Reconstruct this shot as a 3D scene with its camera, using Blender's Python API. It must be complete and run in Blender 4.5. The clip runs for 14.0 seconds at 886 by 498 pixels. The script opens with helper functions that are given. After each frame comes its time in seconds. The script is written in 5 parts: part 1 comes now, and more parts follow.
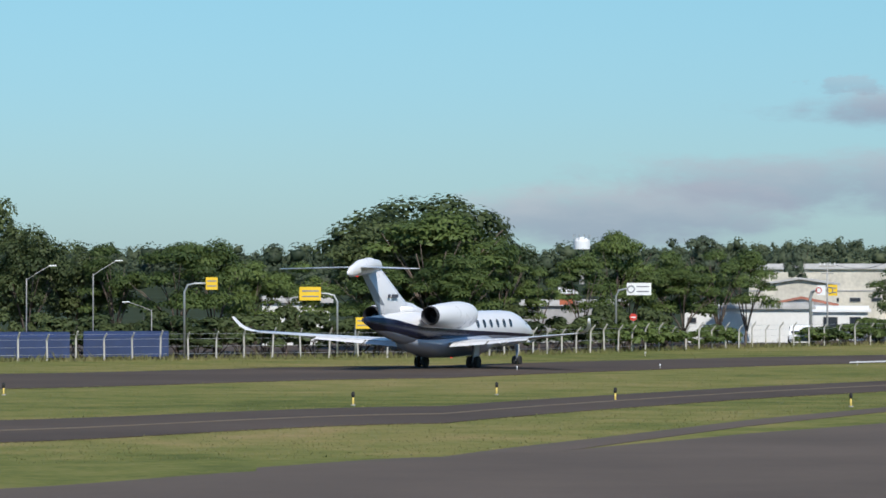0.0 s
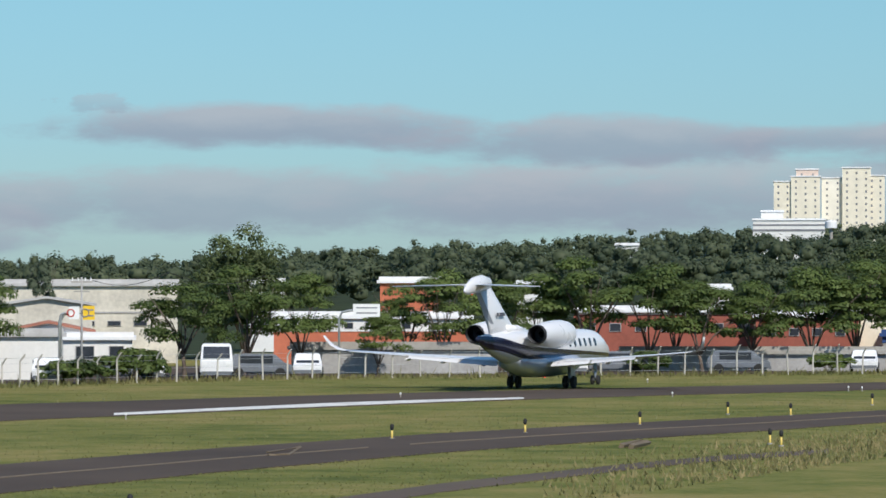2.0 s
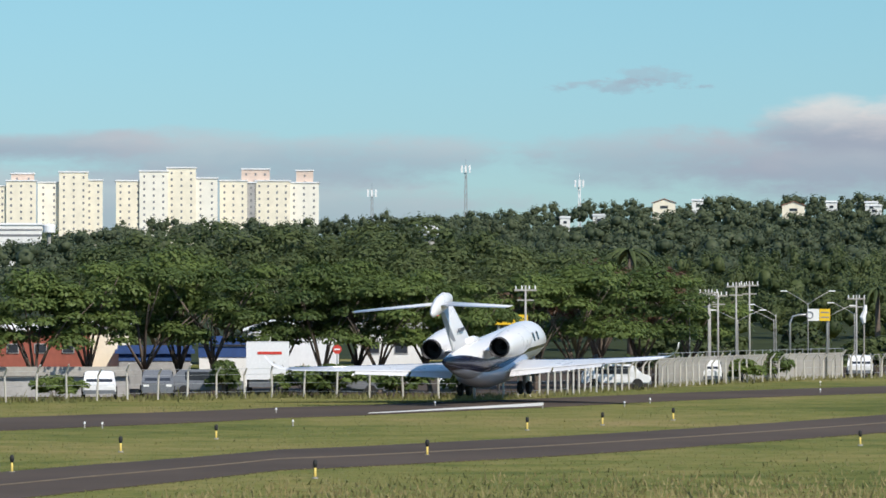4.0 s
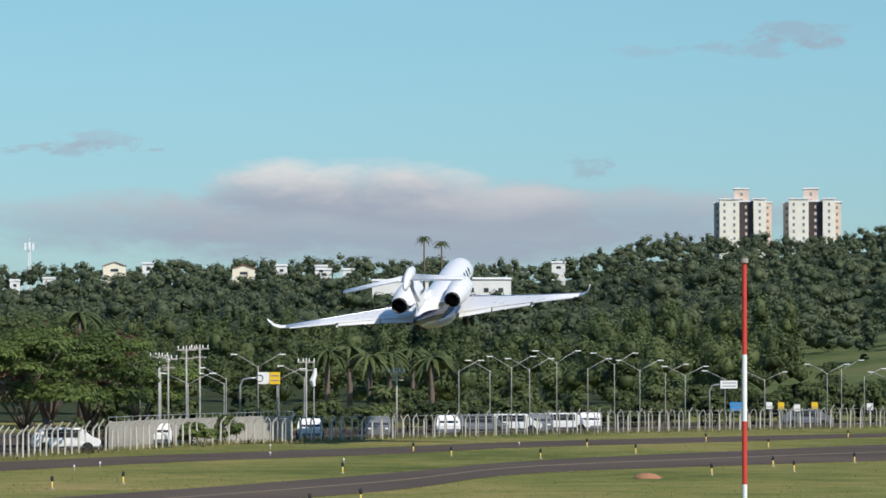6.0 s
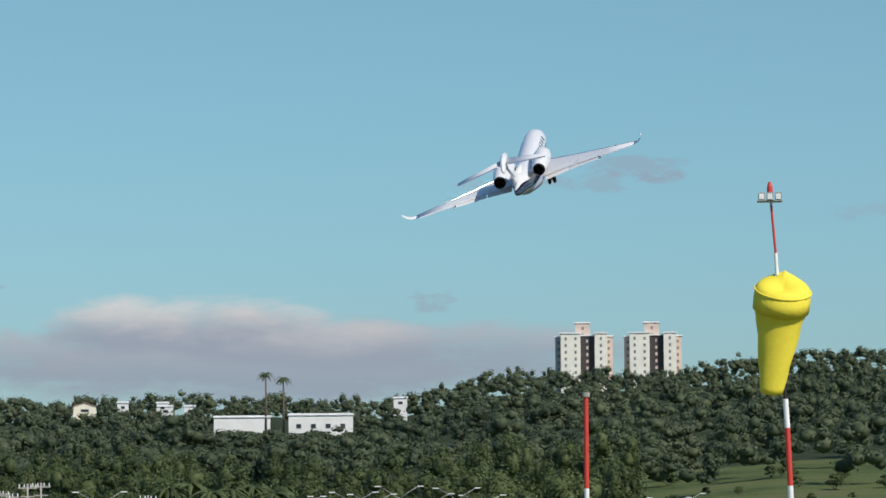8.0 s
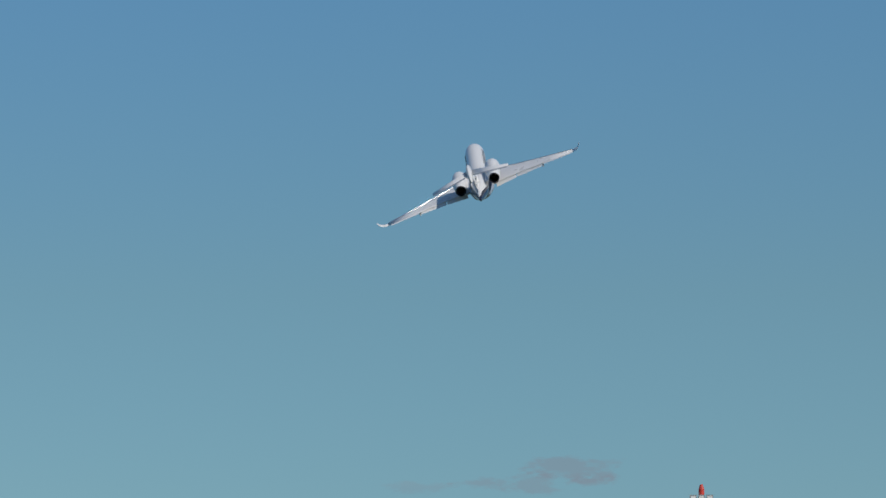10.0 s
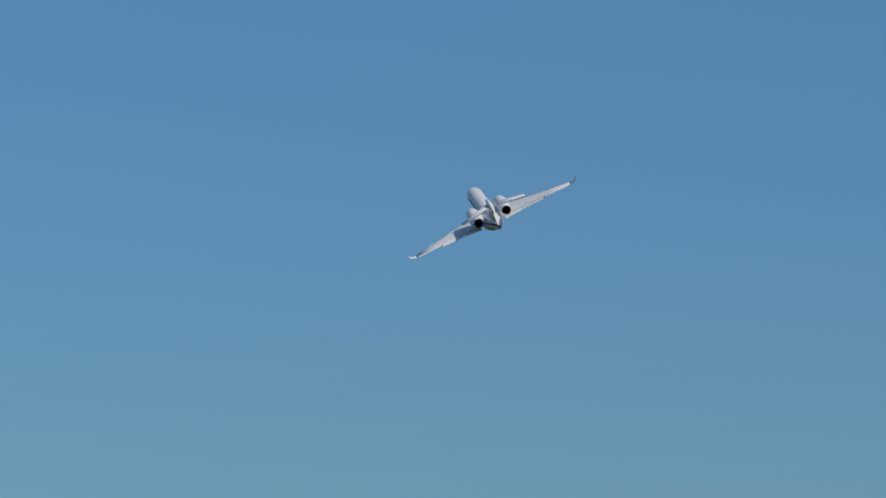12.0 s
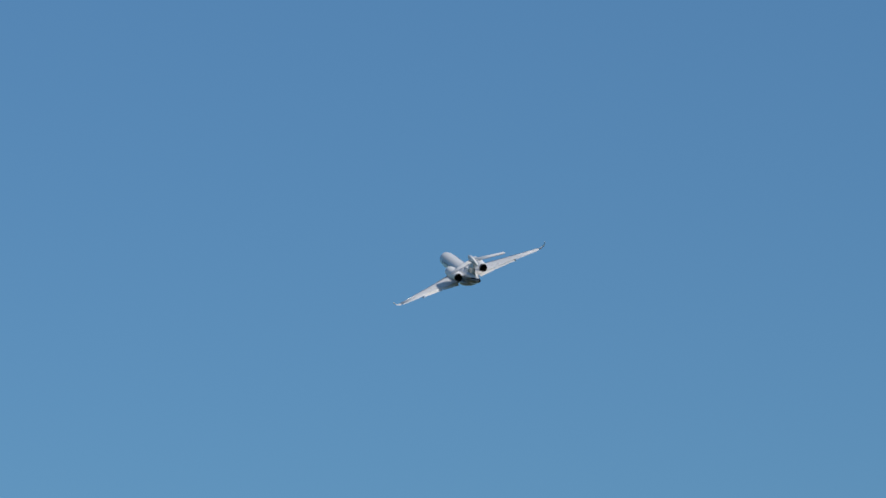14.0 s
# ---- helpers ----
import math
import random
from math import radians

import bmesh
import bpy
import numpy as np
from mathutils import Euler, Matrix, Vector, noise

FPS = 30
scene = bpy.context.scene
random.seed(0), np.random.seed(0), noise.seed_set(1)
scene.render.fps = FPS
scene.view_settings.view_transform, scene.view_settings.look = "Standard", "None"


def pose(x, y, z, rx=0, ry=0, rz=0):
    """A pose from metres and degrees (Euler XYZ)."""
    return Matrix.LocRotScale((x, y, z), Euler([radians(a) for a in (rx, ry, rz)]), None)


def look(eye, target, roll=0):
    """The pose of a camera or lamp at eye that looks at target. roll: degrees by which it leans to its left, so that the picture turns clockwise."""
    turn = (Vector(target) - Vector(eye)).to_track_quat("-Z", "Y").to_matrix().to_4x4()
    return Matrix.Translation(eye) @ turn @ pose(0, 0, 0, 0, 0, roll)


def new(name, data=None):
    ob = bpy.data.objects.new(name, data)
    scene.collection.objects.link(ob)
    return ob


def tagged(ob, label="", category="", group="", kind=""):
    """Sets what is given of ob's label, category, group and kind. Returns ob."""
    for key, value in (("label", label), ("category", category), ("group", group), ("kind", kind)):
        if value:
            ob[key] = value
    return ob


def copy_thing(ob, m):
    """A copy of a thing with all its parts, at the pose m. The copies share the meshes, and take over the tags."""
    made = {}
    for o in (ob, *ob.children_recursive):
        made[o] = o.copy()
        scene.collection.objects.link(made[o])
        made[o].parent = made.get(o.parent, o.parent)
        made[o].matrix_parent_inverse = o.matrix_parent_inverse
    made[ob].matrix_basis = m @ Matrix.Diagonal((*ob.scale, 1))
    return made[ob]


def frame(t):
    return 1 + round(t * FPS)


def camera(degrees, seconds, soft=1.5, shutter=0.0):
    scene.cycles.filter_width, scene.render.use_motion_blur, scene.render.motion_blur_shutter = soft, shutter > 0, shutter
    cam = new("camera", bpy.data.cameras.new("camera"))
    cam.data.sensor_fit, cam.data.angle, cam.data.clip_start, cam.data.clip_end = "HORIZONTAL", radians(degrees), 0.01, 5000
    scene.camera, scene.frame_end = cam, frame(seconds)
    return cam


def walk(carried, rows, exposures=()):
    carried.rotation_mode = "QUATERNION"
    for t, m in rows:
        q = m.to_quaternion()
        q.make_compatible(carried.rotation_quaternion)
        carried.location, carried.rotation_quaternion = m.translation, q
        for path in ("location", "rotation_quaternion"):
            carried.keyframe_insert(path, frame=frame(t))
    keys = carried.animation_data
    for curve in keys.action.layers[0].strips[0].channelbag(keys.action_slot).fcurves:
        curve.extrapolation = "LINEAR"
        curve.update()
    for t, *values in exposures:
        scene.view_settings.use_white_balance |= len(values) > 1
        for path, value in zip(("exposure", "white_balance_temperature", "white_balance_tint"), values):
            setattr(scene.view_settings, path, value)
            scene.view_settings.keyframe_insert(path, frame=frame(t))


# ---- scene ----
# Bearings count in steps of 1/LENS rad, north being 2000; elevations in the same
# steps above the horizon. Distances of the plan are drawn in by DEEP.
F, LENS = 14300.0, 8000.0
DEEP = LENS / F
EYE = 5.2
cam = camera(2 * math.degrees(math.atan(784 / LENS)), 14.0, 1.6)

# time, bearing, tilt and roll of the camera, metres still to push forward
PATH = [
    (0, 0, 484, 0, 125.5), (0.5, 325.6, 502.5, 0, 107.3), (1, 620.6, 507.5, 0, 89.1), (1.5, 958, 522, 0, 70.9),
    (2, 1327, 515.5, 0, 52.7), (2.5, 1731, 518, 0, 34.5), (3, 2106, 540.4, 0, 16.8), (3.5, 2427.5, 543, 0, 2.2),
    (4, 2714, 530, 0, 0), (4.2, 2812.5, 526, 0, 0), (5.25, 3330, 585, 0, 0), (6.3, 3779, 663.5, 0, 0),
    (6.5, 3817.5, 676.5, 0, 0), (7, 3935.5, 695.5, -0.35, 0), (7.5, 3995, 732.5, -0.6, 0), (8, 3967.5, 881, -0.45, 0),
    (8.5, 3980, 1078, -0.4, 0), (9, 4046, 1199, -0.3, 0), (9.2, 4059, 1242, -0.3, 0), (10.25, 4090, 1476, -0.15, 0),
    (11.5, 4033, 1771, 0, 0), (12, 3985, 1890, 0, 0), (12.5, 3905, 2011, 0, 0), (13, 3811, 2140, 0, 0),
    (13.5, 3700, 2275, 0, 0), (14, 3579, 2416, 0, 0)]


def stands():
    """Where the camera stands for each bearing that it faces while it pushes forward."""
    out, p = [(2714.0, 0.0, 0.0)], Vector((0, 0))
    moving = [r for r in PATH if r[0] <= 4.0]
    for r, s in zip(moving[-2::-1], moving[:0:-1]):
        a = ((r[1] + s[1]) / 2 - 2000) / LENS
        p = p - Vector((math.sin(a), math.cos(a))) * (r[4] - s[4])
        out.append((r[1], p.x, p.y))
    return out[::-1]


STANDS = stands()


def stand(b):
    k = [r[0] for r in STANDS]
    return Vector((float(np.interp(b, k, [r[1] for r in STANDS])), float(np.interp(b, k, [r[2] for r in STANDS])), 0))


def at(b, d, z=0.0):
    a = (b - 2000) / LENS
    return stand(b) + Vector((d * DEEP * math.sin(a), d * DEEP * math.cos(a), z))


def up(e, d):
    """Height above ground of a point e steps above the horizon, d metres off."""
    return EYE + e * d / F


def turn(b):
    return -math.degrees((b - 2000) / LENS)


def aim(pan, tilt, roll):
    eye = stand(pan) + Vector((0, 0, EYE))
    a, e = (pan - 2000) / LENS, math.atan((tilt - 441) / LENS)
    way = Vector((math.sin(a) * math.cos(e), math.cos(a) * math.cos(e), math.sin(e)))
    return look(eye, eye + way * 100, roll)


walk(cam, [(t, aim(p, y, r)) for t, p, y, r, _ in PATH],
     exposures=[(0.0, -0.12, 6150, 10), (1.0, -0.15, 6200, 10), (2.0, -0.17, 6300, 10), (3.3, 0.0, 6450, 10), (7.4, 0.0, 6500, 10), (8.0, -0.2, 6500, 10), (8.5, -0.52, 6500, 10),
                (9.0, -0.7, 6500, 10), (11.5, -0.67, 6500, 10), (13.0, -0.58, 6500, 10), (14.0, -0.53, 6500, 10)])

# ---- light ----
SUN_FROM = Vector((0.36, -0.62, 0.68)).normalized()
sun = new("sun", bpy.data.lights.new("sun", "SUN"))
sun.data.energy, sun.data.angle, sun.data.color = 5.0, radians(0.5), (1.0, 0.93, 0.82)
sun.matrix_world = look(SUN_FROM * 300, (0, 0, 0))


class Nodes:
    """A short way to wire a node tree."""

    def __init__(self, tree):
        self.t = tree

    def node(self, kind):
        return self.t.nodes.new(kind)

    def put(self, sock, v):
        if isinstance(v, bpy.types.NodeSocket):
            self.t.links.new(v, sock)
        elif v is not None:
            sock.default_value = v

    def math(self, op, a, b=None, c=None, clamp=False):
        n = self.node("ShaderNodeMath")
        n.operation, n.use_clamp = op, clamp
        for s, v in zip(n.inputs, (a, b, c)):
            self.put(s, v)
        return n.outputs[0]

    def mix(self, f, a, b, blend="MIX"):
        n = self.node("ShaderNodeMix")
        n.data_type, n.blend_type = "RGBA", blend
        self.put(n.inputs[0], f), self.put(n.inputs[6], a), self.put(n.inputs[7], b)
        return n.outputs[2]

    def noise(self, vec, scale, detail=3.0, rough=0.55):
        n = self.node("ShaderNodeTexNoise")
        self.put(n.inputs["Vector"], vec)
        n.inputs["Scale"].default_value, n.inputs["Detail"].default_value, n.inputs["Roughness"].default_value = scale, detail, rough
        return n.outputs["Fac"]

    def ramp(self, f, stops):
        n = self.node("ShaderNodeValToRGB")
        self.put(n.inputs[0], f)
        el = n.color_ramp.elements
        while len(el) < len(stops):
            el.new(0.5)
        for e, (p, c) in zip(el, stops):
            e.position, e.color = p, (*c, 1) if len(c) == 3 else c
        return n.outputs[0]

    def step(self, v, lo, hi, a=0.0, b=1.0):
        n = self.node("ShaderNodeMapRange")
        n.interpolation_type = "SMOOTHSTEP"
        for s, x in zip(n.inputs, (v, lo, hi, a, b)):
            self.put(s, x)
        return n.outputs[0]


def build_sky():
    world = bpy.data.worlds.new("sky")
    scene.world = world
    world.use_nodes = True
    n = Nodes(world.node_tree)
    world.node_tree.nodes.clear()
    sky = n.node("ShaderNodeTexSky")
    sky.sky_type, sky.sun_disc = "NISHITA", False
    sky.sun_elevation = math.asin(SUN_FROM.z)
    sky.sun_rotation = math.atan2(SUN_FROM.x, SUN_FROM.y)
    sky.air_density, sky.dust_density, sky.ozone_density = 1.0, 0.3, 3.0
    co = n.node("ShaderNodeTexCoord").outputs["Generated"]
    xyz = n.node("ShaderNodeSeparateXYZ")
    n.put(xyz.inputs[0], co)
    az = n.math("ARCTAN2", xyz.outputs[0], xyz.outputs[1])
    b = n.math("MULTIPLY_ADD", az, LENS, 2000.0)
    e = n.math("MULTIPLY", n.math("ARCSINE", xyz.outputs[2]), LENS)
    # the air low over the horizon is paler, the higher sky a deeper blue
    tint = n.ramp(n.math("DIVIDE", e, 12000.0, clamp=True), SKY_STOPS)
    col = n.mix(1.0, sky.outputs[0], tint, "MULTIPLY")
    # banks of stratocumulus: bearing, elevation, half width, half height, density, warmth
    flat = n.node("ShaderNodeCombineXYZ")
    n.put(flat.inputs[0], n.math("DIVIDE", b, 260.0)), n.put(flat.inputs[1], n.math("DIVIDE", e, 95.0))
    big = n.noise(flat.outputs[0], 1.0, 5.0, 0.6)
    fine = n.noise(flat.outputs[0], 2.7, 4.0, 0.6)
    wob = n.math("ADD", n.math("MULTIPLY_ADD", big, 2.6, -1.3), n.math("MULTIPLY_ADD", fine, 0.9, -0.45))
    torn = n.noise(flat.outputs[0], 5.0, 5.0, 0.65)
    shred = n.math("ADD", n.math("MULTIPLY_ADD", fine, 5.0, -2.5), n.math("MULTIPLY_ADD", torn, 4.0, -2.4))
    for cb, ce, w, h, dens, warm in CLOUDS:
        dx = n.math("POWER", n.math("ABSOLUTE", n.math("DIVIDE", n.math("SUBTRACT", b, cb), w)), 2.0)
        dy = n.math("POWER", n.math("ABSOLUTE", n.math("DIVIDE", n.math("SUBTRACT", e, ce), h)), 2.0)
        # small wisps are torn, broad banks only frayed
        body = n.math("SUBTRACT", n.math("ADD", 1.0, shred if w < 125 or warm < 0.15 else wob), n.math("ADD", dx, dy))
        mask = n.math("MULTIPLY", n.step(body, -0.45, 0.75), dens)
        lit = n.step(n.math("ADD", n.math("DIVIDE", n.math("SUBTRACT", e, ce), h), n.math("MULTIPLY", wob, 0.6)), -0.5, 0.9)
        tone = n.mix(n.math("MULTIPLY", lit, warm), (*CLOUD_SHADE, 1), (*CLOUD_LIT, 1))
        col = n.mix(mask, col, tone)
    bg = n.node("ShaderNodeBackground")
    n.put(bg.inputs[0], col)
    bg.inputs[1].default_value = 0.09
    n.put(n.node("ShaderNodeOutputWorld").inputs[0], bg.outputs[0])


SKY_STOPS = [(0.0, (0.66, 0.91, 1.17)), (0.025, (0.63, 0.94, 1.20)), (0.042, (0.66, 0.98, 1.16)), (0.075, (0.725, 1.015, 1.07)), (0.125, (0.735, 1.13, 1.29)), (0.2, (0.86, 1.31, 1.49)), (0.5, (1.15, 1.4, 1.5))]
CLOUD_SHADE, CLOUD_LIT = (3.8, 4.4, 5.4), (8.5, 8.1, 7.9)
CLOUDS = [
    (330, 105, 300, 62, 0.75, 0.55), (1150, 160, 900, 62, 0.72, 0.35), (2000, 165, 800, 72, 0.6, 0.4), (1010, 292, 430, 40, 0.85, 0.35),
    (1610, 268, 350, 44, 0.8, 0.35), (2030, 268, 210, 28, 0.75, 0.3), (2420, 245, 460, 50, 0.65, 0.4), (3080, 245, 260, 52, 0.6, 0.3),
    (3030, 378, 120, 15, 0.5, 0.1), (3650, 242, 600, 74, 0.9, 0.3), (3385, 305, 130, 50, 0.85, 1.0), (3600, 300, 160, 58, 0.9, 1.0),
    (3780, 270, 190, 44, 0.6, 0.7), (4080, 262, 240, 44, 0.6, 0.3), (3940, 345, 48, 24, 0.45, 0.0), (4250, 556, 140, 18, 0.4, 0.0),
    (4320, 582, 80, 26, 0.48, 0.0), (4040, 548, 70, 14, 0.25, 0.1), (3090, 392, 80, 20, 0.4, 0.1), (4720, 500, 110, 18, 0.25, 0.1),
    (720, 330, 70, 20, 0.4, 0.3), (2890, 2630, 150, 30, 0.22, 0.8)]
build_sky()

# ---- materials ----


def surface(name, base, rough=0.7, metal=0.0, spread=0.25, scale=1.0, grain=8.0, bump=0.15, per=0.0, spec=0.5):
    """A paint, stone, soil or metal with stains at one scale and grain at another."""
    m = bpy.data.materials.new(name)
    m.use_nodes = True
    n = Nodes(m.node_tree)
    p = m.node_tree.nodes["Principled BSDF"]
    co = n.node("ShaderNodeTexCoord").outputs["Object"]
    a, g = n.noise(co, scale, 4.0), n.noise(co, scale * grain, 3.0)
    f = n.math("ADD", n.math("MULTIPLY", a, 0.65), n.math("MULTIPLY", g, 0.35))
    if per:
        rnd = n.node("ShaderNodeObjectInfo").outputs["Random"]
        f = n.math("MULTIPLY_ADD", rnd, per, f)
    lo, hi = [c * (1 - spread) for c in base], [min(1, c * (1 + spread)) for c in base]
    n.put(p.inputs["Base Color"], n.ramp(f, [(0.3, lo), (0.7 + per, hi)]))
    n.put(p.inputs["Roughness"], n.math("MULTIPLY_ADD", g, 0.25, rough - 0.12, clamp=True))
    p.inputs["Metallic"].default_value = metal
    p.inputs["Specular IOR Level"].default_value = spec
    if bump:
        bn = n.node("ShaderNodeBump")
        bn.inputs["Strength"].default_value, bn.inputs["Distance"].default_value = bump, 0.05
        n.put(bn.inputs["Height"], g)
        n.put(p.inputs["Normal"], bn.outputs[0])
    return m


def leaf_material(name, dark, light, scale=0.5):
    m = bpy.data.materials.new(name)
    m.use_nodes = True
    n = Nodes(m.node_tree)
    p = m.node_tree.nodes["Principled BSDF"]
    geo = n.node("ShaderNodeNewGeometry")
    obj = n.node("ShaderNodeObjectInfo").outputs["Random"]
    a = n.noise(geo.outputs["Position"], scale, 3.0)
    f = n.math("ADD", n.math("MULTIPLY", geo.outputs["Random Per Island"], 0.25), n.math("MULTIPLY", a, 0.8))
    f = n.math("MULTIPLY_ADD", obj, 0.25, f)
    stand_tone = n.noise(geo.outputs["Position"], scale * 0.16, 2.0)
    f = n.math("ADD", f, n.math("MULTIPLY_ADD", stand_tone, 1.1, -0.5))
    n.put(p.inputs["Base Color"], n.ramp(f, [(0.25, dark), (0.95, light)]))
    p.inputs["Roughness"].default_value = 0.6
    p.inputs["Specular IOR Level"].default_value = 0.25
    thin = n.node("ShaderNodeBsdfTranslucent")
    n.put(thin.inputs["Color"], n.ramp(f, [(0.25, [c * 1.5 for c in dark]), (0.95, [c * 1.3 for c in light])]))
    both = n.node("ShaderNodeMixShader")
    both.inputs[0].default_value = 0.3
    n.put(both.inputs[1], p.outputs[0]), n.put(both.inputs[2], thin.outputs[0])
    n.put(m.node_tree.nodes["Material Output"].inputs[0], both.outputs[0])
    return m


def grass_material(name, deep, green, olive, straw):
    m = bpy.data.materials.new(name)
    m.use_nodes = True
    n = Nodes(m.node_tree)
    p = m.node_tree.nodes["Principled BSDF"]
    co = n.node("ShaderNodeTexCoord").outputs["Object"]
    a, c, g = n.noise(co, 0.03, 5.0), n.noise(co, 0.3, 6.0, 0.65), n.noise(co, 2.6, 5.0, 0.75)
    f = n.math("ADD", n.math("MULTIPLY", a, 0.4), n.math("ADD", n.math("MULTIPLY", c, 0.35), n.math("MULTIPLY", g, 0.25)))
    col = n.ramp(f, [(0.40, deep), (0.48, green), (0.55, olive), (0.63, straw)])
    n.put(p.inputs["Base Color"], col)
    p.inputs["Roughness"].default_value = 0.95
    p.inputs["Specular IOR Level"].default_value = 0.1
    bn = n.node("ShaderNodeBump")
    bn.inputs["Strength"].default_value, bn.inputs["Distance"].default_value = 0.6, 0.15
    n.put(bn.inputs["Height"], g), n.put(p.inputs["Normal"], bn.outputs[0])
    return m


def glow(name, color, power):
    m = surface(name, color, 0.4)
    p = m.node_tree.nodes["Principled BSDF"]
    p.inputs["Emission Color"].default_value = (*color, 1)
    p.inputs["Emission Strength"].default_value = power
    return m


GRASS = grass_material("mown_grass", (0.07, 0.09, 0.022), (0.145, 0.155, 0.042), (0.215, 0.19, 0.065), (0.29, 0.215, 0.10))
PASTURE = grass_material("rough_pasture", (0.03, 0.045, 0.02), (0.072, 0.098, 0.034), (0.105, 0.125, 0.045), (0.13, 0.11, 0.065))
WOOD_FLOOR = surface("woodland_floor", (0.035, 0.045, 0.02), 0.95, spread=0.4, scale=0.15, grain=12, spec=0.1)
ASPHALT = surface("worn_asphalt", (0.076, 0.056, 0.042), 0.9, spread=0.35, scale=0.08, grain=25, bump=0.2, spec=0.2)
APRON = surface("apron_asphalt", (0.104, 0.080, 0.062), 0.9, spread=0.25, scale=0.1, grain=25, bump=0.2, spec=0.2)
PAINT_WHITE = surface("marking_white", (0.62, 0.61, 0.58), 0.8, spread=0.25, scale=0.6)
PAINT_ORANGE = surface("marking_orange", (0.14, 0.105, 0.065), 0.8, spread=0.25, scale=0.8)
LEAF = leaf_material("broad_leaves", (0.03, 0.054, 0.016), (0.15, 0.20, 0.055))
LEAF_DARK = leaf_material("dark_leaves", (0.028, 0.046, 0.018), (0.12, 0.15, 0.055))
# greyer and flatter than the near leaves: distance haze put into the colour
LEAF_FAR = leaf_material("hazed_far_leaves", (0.046, 0.066, 0.038), (0.115, 0.138, 0.072), 0.12)
LEAF_GREY = leaf_material("eucalyptus_leaves", (0.05, 0.07, 0.045), (0.12, 0.15, 0.09))
LEAF_RED = leaf_material("rusty_leaves", (0.05, 0.03, 0.02), (0.14, 0.08, 0.05))
BARK = surface("bark", (0.13, 0.10, 0.08), 0.95, spread=0.4, scale=2.0)
CONCRETE = surface("concrete", (0.34, 0.32, 0.29), 0.9, spread=0.25, scale=0.6, per=0.15)
POST = surface("pale_concrete_post", (0.50, 0.47, 0.42), 0.9, spread=0.25, scale=1.0, per=0.3)
WALL_WHITE = surface("white_render", (0.74, 0.73, 0.70), 0.85, spread=0.12, scale=0.25, grain=14)
WALL_CREAM = surface("cream_render", (0.80, 0.73, 0.58), 0.85, spread=0.12, scale=0.25, grain=14)
WALL_IVORY = surface("ivory_render", (0.80, 0.76, 0.66), 0.85, spread=0.1, scale=0.25, grain=14)
WALL_GREY = surface("grey_render", (0.36, 0.35, 0.34), 0.9, spread=0.25, scale=0.5)
WALL_RED = surface("orange_red_render", (0.50, 0.15, 0.08), 0.85, spread=0.2, scale=0.4)
WALL_BRICK = surface("dark_red_render", (0.30, 0.09, 0.06), 0.85, spread=0.25, scale=0.4)
WALL_PINK = surface("pinkish_render", (0.62, 0.49, 0.41), 0.85, spread=0.12, scale=0.3)
WALL_OLD = surface("stained_old_render", (0.58, 0.54, 0.46), 0.9, spread=0.3, scale=0.35, grain=10)
ROOF_METAL = surface("roof_sheet", (0.45, 0.44, 0.43), 0.6, spread=0.2, scale=0.4)
ROOF_TILE = surface("roof_tiles", (0.36, 0.15, 0.10), 0.85, spread=0.25, scale=1.2)
ROOF_WHITE = surface("white_sheet", (0.76, 0.76, 0.76), 0.6, spread=0.08, scale=0.5)
DARK_GLASS = surface("dark_glass", (0.035, 0.04, 0.05), 0.15, spread=0.3, bump=0)
DARK_FACADE = surface("brown_facade_panel", (0.05, 0.04, 0.04), 0.6, spread=0.2)
TINTED = surface("tinted_window", (0.20, 0.20, 0.21), 0.3, spread=0.3, scale=0.2, bump=0)
STEEL = surface("galvanised_steel", (0.42, 0.43, 0.43), 0.5, 0.6, spread=0.15)
TARP = surface("dark_blue_tarpaulin", (0.022, 0.04, 0.11), 0.6, spread=0.3, scale=0.8)
BLUE = surface("blue_sheeting", (0.025, 0.065, 0.20), 0.6, spread=0.25, scale=0.8)
YELLOW = surface("yellow_paint", (0.78, 0.50, 0.02), 0.6, spread=0.08)
STAKE = surface("faded_yellow_paint", (0.74, 0.54, 0.13), 0.6, spread=0.15)
SIGN_WHITE = surface("sign_white", (0.78, 0.78, 0.78), 0.6, spread=0.05)
SIGN_GREY = surface("sign_lettering", (0.22, 0.22, 0.24), 0.6)
RED = surface("red_paint", (0.55, 0.045, 0.03), 0.55, spread=0.1)
BLACK = surface("black_rubber", (0.02, 0.02, 0.02), 0.8)
SOCK = surface("yellow_sock_cloth", (0.80, 0.66, 0.05), 0.75, spread=0.07, scale=1.5, bump=0.1)
CAR_WHITE = surface("white_car_paint", (0.75, 0.75, 0.76), 0.25, spread=0.03, bump=0)
CAR_GREY = surface("grey_car_paint", (0.15, 0.16, 0.18), 0.3, spread=0.05, bump=0)
SIGN_BLUE = surface("sign_blue", (0.03, 0.25, 0.60), 0.6, spread=0.05)
SOIL = surface("red_soil", (0.30, 0.15, 0.08), 0.95, spread=0.2)
SWARD = leaf_material("short_sward", (0.11, 0.135, 0.042), (0.21, 0.19, 0.075), 0.3)
DRY = leaf_material("tall_dry_grass", (0.10, 0.13, 0.035), (0.30, 0.24, 0.11), 0.8)


